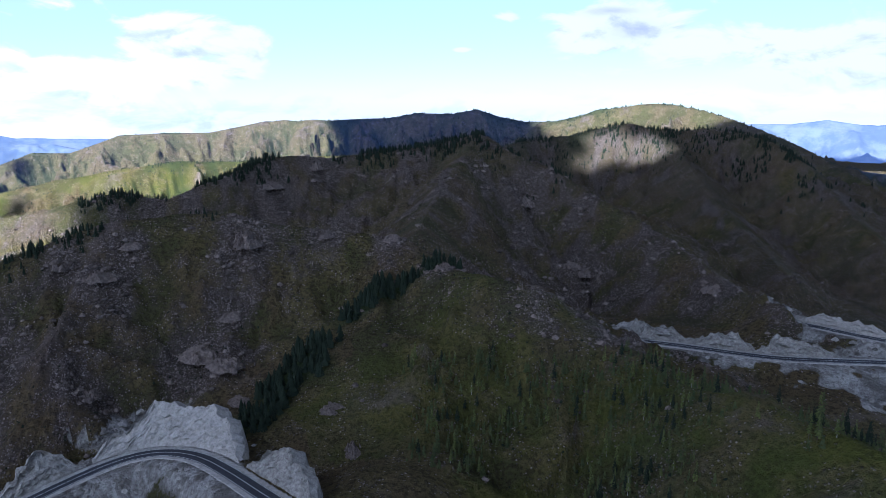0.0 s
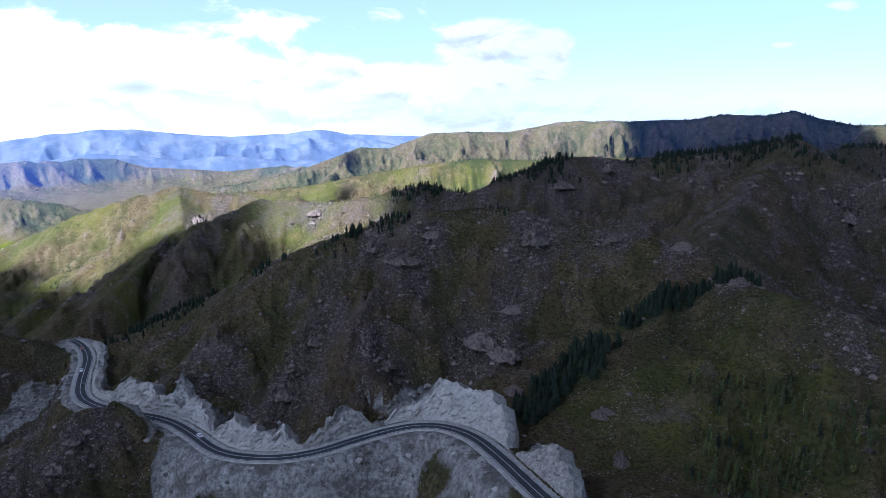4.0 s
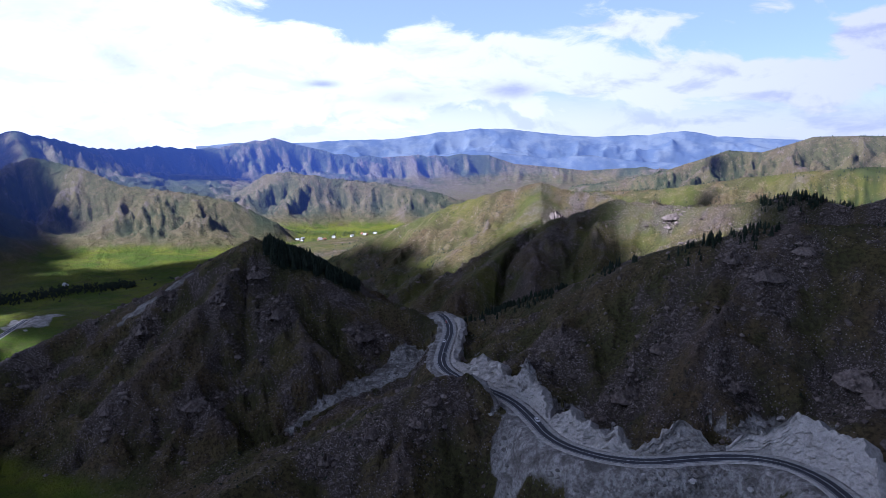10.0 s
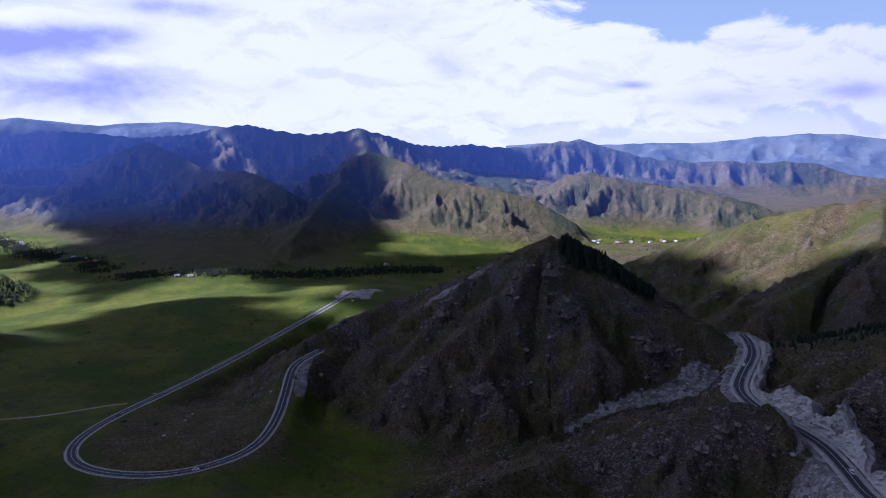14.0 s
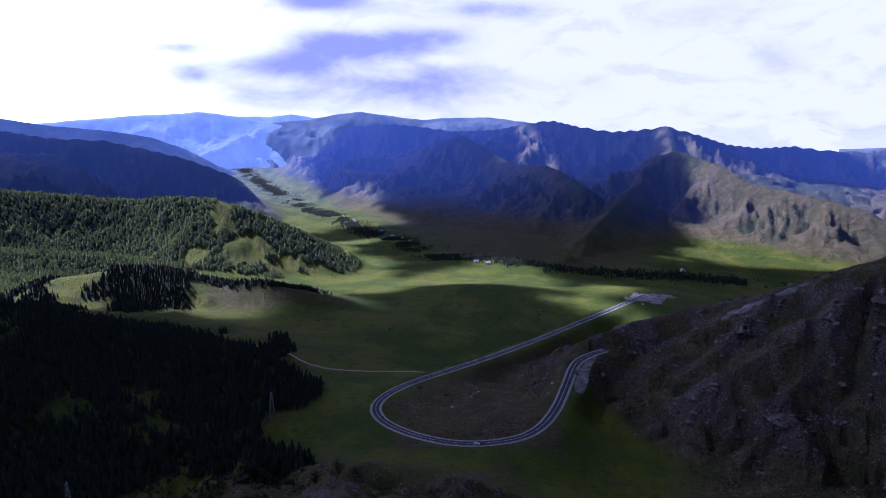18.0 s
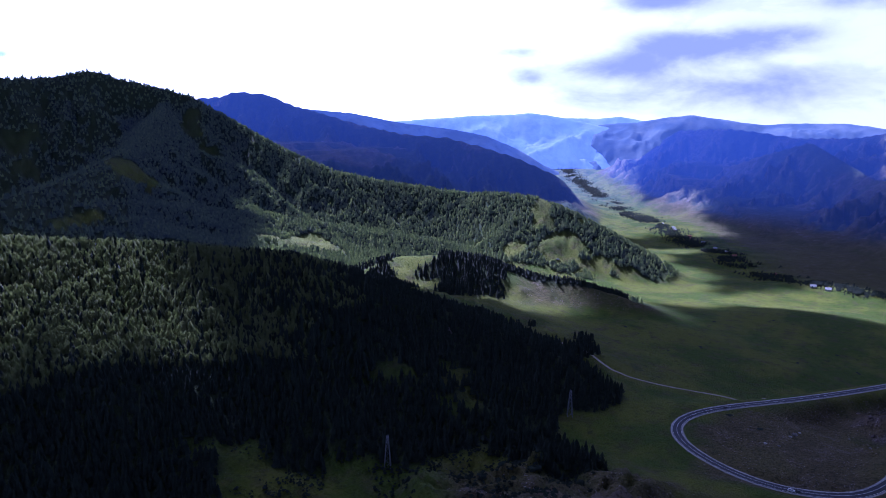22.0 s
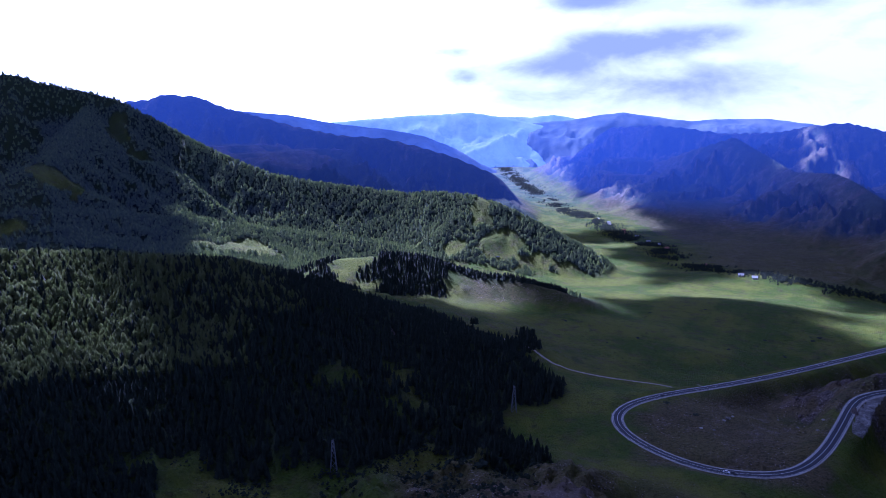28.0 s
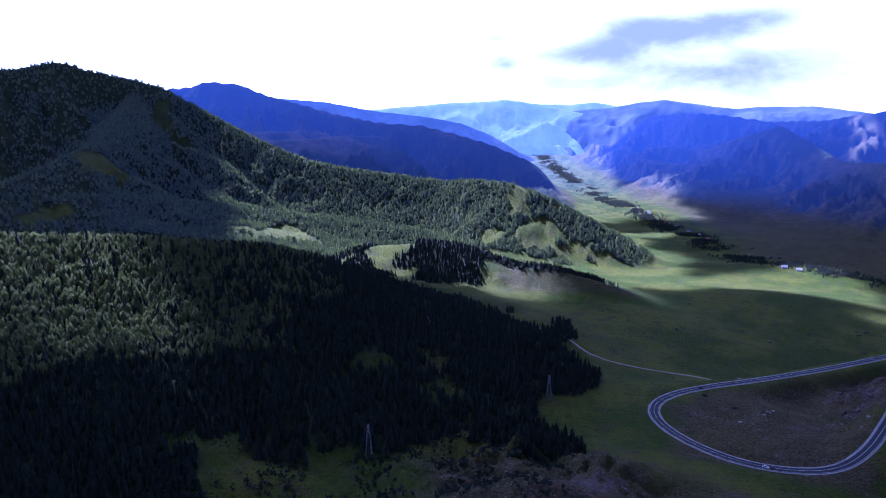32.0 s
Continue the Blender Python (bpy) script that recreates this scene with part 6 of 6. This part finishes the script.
for i, (b, e, k) in enumerate([(119.1, -29.1, 9), (121.6, -27.9, 6), (106.0, -18.5, 5), (92.8, -16.9, 5), (99.0, -18.6, 4), (105.2, -16.4, 5), (117.8, -12.6, 8), (93.2, -17.2, 5), (103.4, -23.2, 5), (101.1, -23.8, 4), (112, -17.5, 4), (108.5, -19, 3),
                               (96.5, -17.6, 4), (101, -15.8, 4), (123.5, -27.2, 7), (125.5, -27.8, 6), (120.4, -26.2, 4), (95, -18.6, 5), (104, -32.4, 8), (107.5, -32.8, 9), (111, -32.5, 8), (98.5, -32.6, 5), (113.5, -32.1, 6), (101.5, -32.9, 6)]):
    x, y, z = sight(b, e)
    ob = tagged(new("bush", BUSHES[i % 3]), "low dark green bush on the meadow", "bush", "bushes on the meadow")
    ob.matrix_world = Matrix.Translation((x, y, z)) @ Matrix.Rotation(i * 1.7, 4, "Z") @ Matrix.Diagonal((k, k, k * 0.6, 1))
for i, (b, e, k) in enumerate([(100.6, -24.7, 1.6), (98.6, -23.7, 2.2), (98.9, -23.9, 1.5), (99.6, -24.7, 1.1), (93.6, -23.5, 1.2), (104.5, -26.5, 0.9), (98.3, -23.5, 1.3), (95.0, -23.2, 0.9), (91.9, -22.6, 1.8), (92.2, -23.4, 1.3)]):
    x, y, z = sight(b, e)
    tv, tf = BLOCKS[i % 6]
    ob = tagged(new("boulder", mesh_from("boulder", tv, tf, MAT["pale_rock"])), "pale boulder lying in the grass", "rock", "boulders inside the road bend")
    ob.matrix_world = Matrix.Translation((x, y, z + 0.2 * k)) @ Matrix.Rotation(i * 2.1, 4, "Z") @ Matrix.Diagonal((k, k, k * 0.7, 1))

# ---- dirt track over the meadow ----
tl = smooth_line([(*sight(b, e)[:2], 0) for b, e in ((117.5, -19.0), (115.1, -19.73), (111.9, -21.37), (108.1, -21.76), (103.5, -21.82), (100.9, -21.54))], 4.0)
tl[:, 2] = land(tl[:, 0], tl[:, 1])[0] + 0.25
tagged(road_strip(tl, (-1.6, -1.3, 1.3, 1.6), (-0.5, 0, 0, -0.5), MAT["track"], "dirt_track"), "narrow pale dirt track across the meadow", "track", kind="structure")

# ---- cars ----


def car(paint, label):
    top = tagged(new("car"), label, "car", "cars on the mountain road")
    bm = bmesh.new()
    prof = [(-2.2, 0.35), (-2.25, 0.8), (-1.9, 0.95), (1.0, 0.95), (2.1, 0.78), (2.2, 0.4)]
    side = [[bm.verts.new((x, w, z)) for x, z in prof] for w in (-0.85, 0.85)]
    bm.faces.new(side[0])
    bm.faces.new(side[1][::-1])
    for i in range(6):
        bm.faces.new((side[0][i], side[1][i], side[1][(i + 1) % 6], side[0][(i + 1) % 6]))
    body = part("body", bm, paint, top)
    bm = bmesh.new()
    box_into(bm, -0.5, 0, 1.2, 2.5, 1.5, 0.5, 0.72)
    part("windows", bm, MAT["glass"], top, "dark window glass")
    bm = bmesh.new()
    box_into(bm, -0.5, 0, 1.47, 1.75, 1.1, 0.06, 0.95)
    part("roof", bm, paint, top)
    for x in (-1.35, 1.35):
        for w in (-0.82, 0.82):
            bm = bmesh.new()
            bmesh.ops.create_cone(bm, cap_ends=True, segments=14, radius1=0.33, radius2=0.33, depth=0.2, matrix=Matrix.Translation((x, w, 0.33)) @ Matrix.Rotation(math.pi / 2, 4, "X"))
            wheel = part("wheel", bm, MAT["rubber"], top)
            bm = bmesh.new()
            bmesh.ops.create_cone(bm, cap_ends=True, segments=12, radius1=0.2, radius2=0.2, depth=0.23, matrix=Matrix.Translation((x, w, 0.33)) @ Matrix.Rotation(math.pi / 2, 4, "X"))
            part("rim", bm, MAT["steel"], wheel)
    for w in (-0.6, 0.6):
        bm = bmesh.new()
        box_into(bm, 2.17, w, 0.68, 0.1, 0.3, 0.15)
        part("headlight", bm, MAT["lamp"], top)
    return top


CARS = [car(MAT["white_paint"], "white passenger car on the asphalt road"), car(MAT["dark_paint"], "dark passenger car on the asphalt road"), car(MAT["red_paint"], "dull red passenger car on the asphalt road")]


def road_pose(line, i, side):
    a, c = line[i], line[min(i + 1, len(line) - 1)]
    yaw = math.degrees(math.atan2(c[1] - a[1], c[0] - a[0])) + (180 if side > 0 else 0)
    t = np.array([c[0] - a[0], c[1] - a[1]])
    t /= np.hypot(*t)
    return pose(a[0] - t[1] * side * 1.6, a[1] + t[0] * side * 1.6, a[2] + 0.13, 0, 0, yaw)


def nearest_on(key, b, e):
    line = ROAD_LINES[key]
    lb = np.degrees(np.arctan2(-line[:, 0], line[:, 1]))
    le = np.degrees(np.arctan2(line[:, 2] - EYE_Z, np.hypot(line[:, 0], line[:, 1])))
    return int(np.argmin((lb - b) ** 2 + (le - e) ** 2))


SPOTS = [("valley_road", 98.6, -27.5, 1, 0), ("valley_road", 104.0, -22.5, -1, 1), ("valley_road", 91.8, -18.4, 1, 1), ("pass_road", 52.0, -19.6, -1, 0), ("pass_road", 52.6, -20.5, 1, 1), ("pass_road", 44.7, -25.8, 1, 0), ("pass_road", 52.2, -17.9, -1, 2), ("valley_road", 97.6, -27.4, 1, 1)]
placed = set()
for key, b, e, side, kind in SPOTS:
    m = road_pose(ROAD_LINES[key], nearest_on(key, b, e), side)
    if kind not in placed:
        CARS[kind].matrix_world = m
        placed.add(kind)
    else:
        copy_thing(CARS[kind], m)

# ---- village houses ----


def house(wall, roof, label):
    top = tagged(new("house"), label, "house", "village houses")
    bm = bmesh.new()
    box_into(bm, 0, 0, 1.5, 9, 7, 3.6)
    part("wall", bm, wall, top)
    bm = bmesh.new()
    p = [(-5, -4, 3.2), (5, -4, 3.2), (5, 4, 3.2), (-5, 4, 3.2), (-5, 0, 6.0), (5, 0, 6.0)]
    v = [bm.verts.new(c) for c in p]
    for f in ((0, 1, 5, 4), (2, 3, 4, 5), (1, 2, 5), (3, 0, 4), (3, 2, 1, 0)):
        bm.faces.new([v[i] for i in f])
    r = part("roof", bm, roof, top)
    bm = bmesh.new()
    box_into(bm, 1.5, 0.8, 6.0, 0.7, 0.7, 1.4)
    part("chimney", bm, MAT["roof_red"], r)
    for x in (-2.6, 0.0, 2.6):
        for y in (-3.52, 3.52):
            bm = bmesh.new()
            box_into(bm, x, y, 1.9, 1.1, 0.08, 1.3)
            part("window", bm, MAT["glass"], top)
    bm = bmesh.new()
    box_into(bm, 4.52, 0, 1.1, 0.08, 1.0, 2.1)
    part("door", bm, MAT["wall_wood"], top)
    return top


HOUSES = [house(MAT["wall_white"], MAT["roof"], "small white house with a grey roof"), house(MAT["wall_wood"], MAT["roof"], "small log house with a grey sheet roof"), house(MAT["wall_wood"], MAT["roof_red"], "small log house with a rust red roof")]
rnd = random.Random(12)
homes = [(97.6, -13.1), (81.9, -12.95), (101.2, -12.4), (98.6, -13.0)]
homes += [(rnd.uniform(54.5, 66.5), 0) for _ in range(52)]
homes += [(rnd.uniform(104, 111), 1) for _ in range(9)]
first = set()
for i, (b, e) in enumerate(homes):
    if e < 0:
        x, y, z = sight(b, e)
    elif e == 0:
        x, y = polar(b, rnd.uniform(1640, 1900) + (62 - b) * 15)
        z = height_at(x, y)
    else:
        x, y = polar(b, 1480 + (b - 102.6) * 92 + rnd.uniform(10, 60))
        z = height_at(x, y)
    if e >= 0 and float(land(np.array([x]), np.array([y]))[3][0]) > 7:
        continue
    kind = 0 if i < 2 else rnd.choice((0, 1, 1, 2))
    m = pose(x, y, z - 0.2, 0, 0, rnd.choice((20, 110, 200, 290)) + rnd.uniform(-12, 12))
    if kind not in first:
        HOUSES[kind].matrix_world = m
        first.add(kind)
    else:
        copy_thing(HOUSES[kind], m)

# ---- pylons ----


def pylon():
    top = tagged(new("pylon"), "grey steel lattice power pylon beside the wood", "pylon", "pylons across the valley")
    tall, foot, head = 21.0, 2.0, 0.5
    corners = ((-1, -1), (1, -1), (1, 1), (-1, 1))
    for i, j in corners:
        bm = bmesh.new()
        beam_into(bm, (i * foot, j * foot, -0.5), (i * head, j * head, tall), 0.35)
        part("leg", bm, MAT["steel"], top)
    for k in range(6):
        z0, z1 = tall * k / 6, tall * (k + 1) / 6
        w0, w1 = foot + (head - foot) * k / 6, foot + (head - foot) * (k + 1) / 6
        for i in range(4):
            (a, b), (c, d) = corners[i], corners[(i + 1) % 4]
            bm = bmesh.new()
            beam_into(bm, (a * w0, b * w0, z0), (c * w1, d * w1, z1), 0.16)
            part("brace", bm, MAT["steel"], top)
    for z, w in ((15.5, 4.2), (18.0, 3.4), (20.5, 2.6)):
        bm = bmesh.new()
        beam_into(bm, (-w, 0, z), (w, 0, z), 0.28)
        arm = part("crossarm", bm, MAT["steel"], top)
        for sx in (-1, 1):
            bm = bmesh.new()
            bmesh.ops.create_cone(bm, cap_ends=True, segments=8, radius1=0.18, radius2=0.18, depth=1.2, matrix=Matrix.Translation((sx * w * 0.95, 0, z - 0.7)))
            part("insulator", bm, MAT["glass"], arm)
    return top


mast = pylon()
x, y, z = sight(132.2, -29.2)
mast.matrix_world = pose(x, y, z, 0, 0, 35)
x, y, z = sight(116.2, -24.9)
copy_thing(mast, pose(x, y, z, 0, 0, 35))
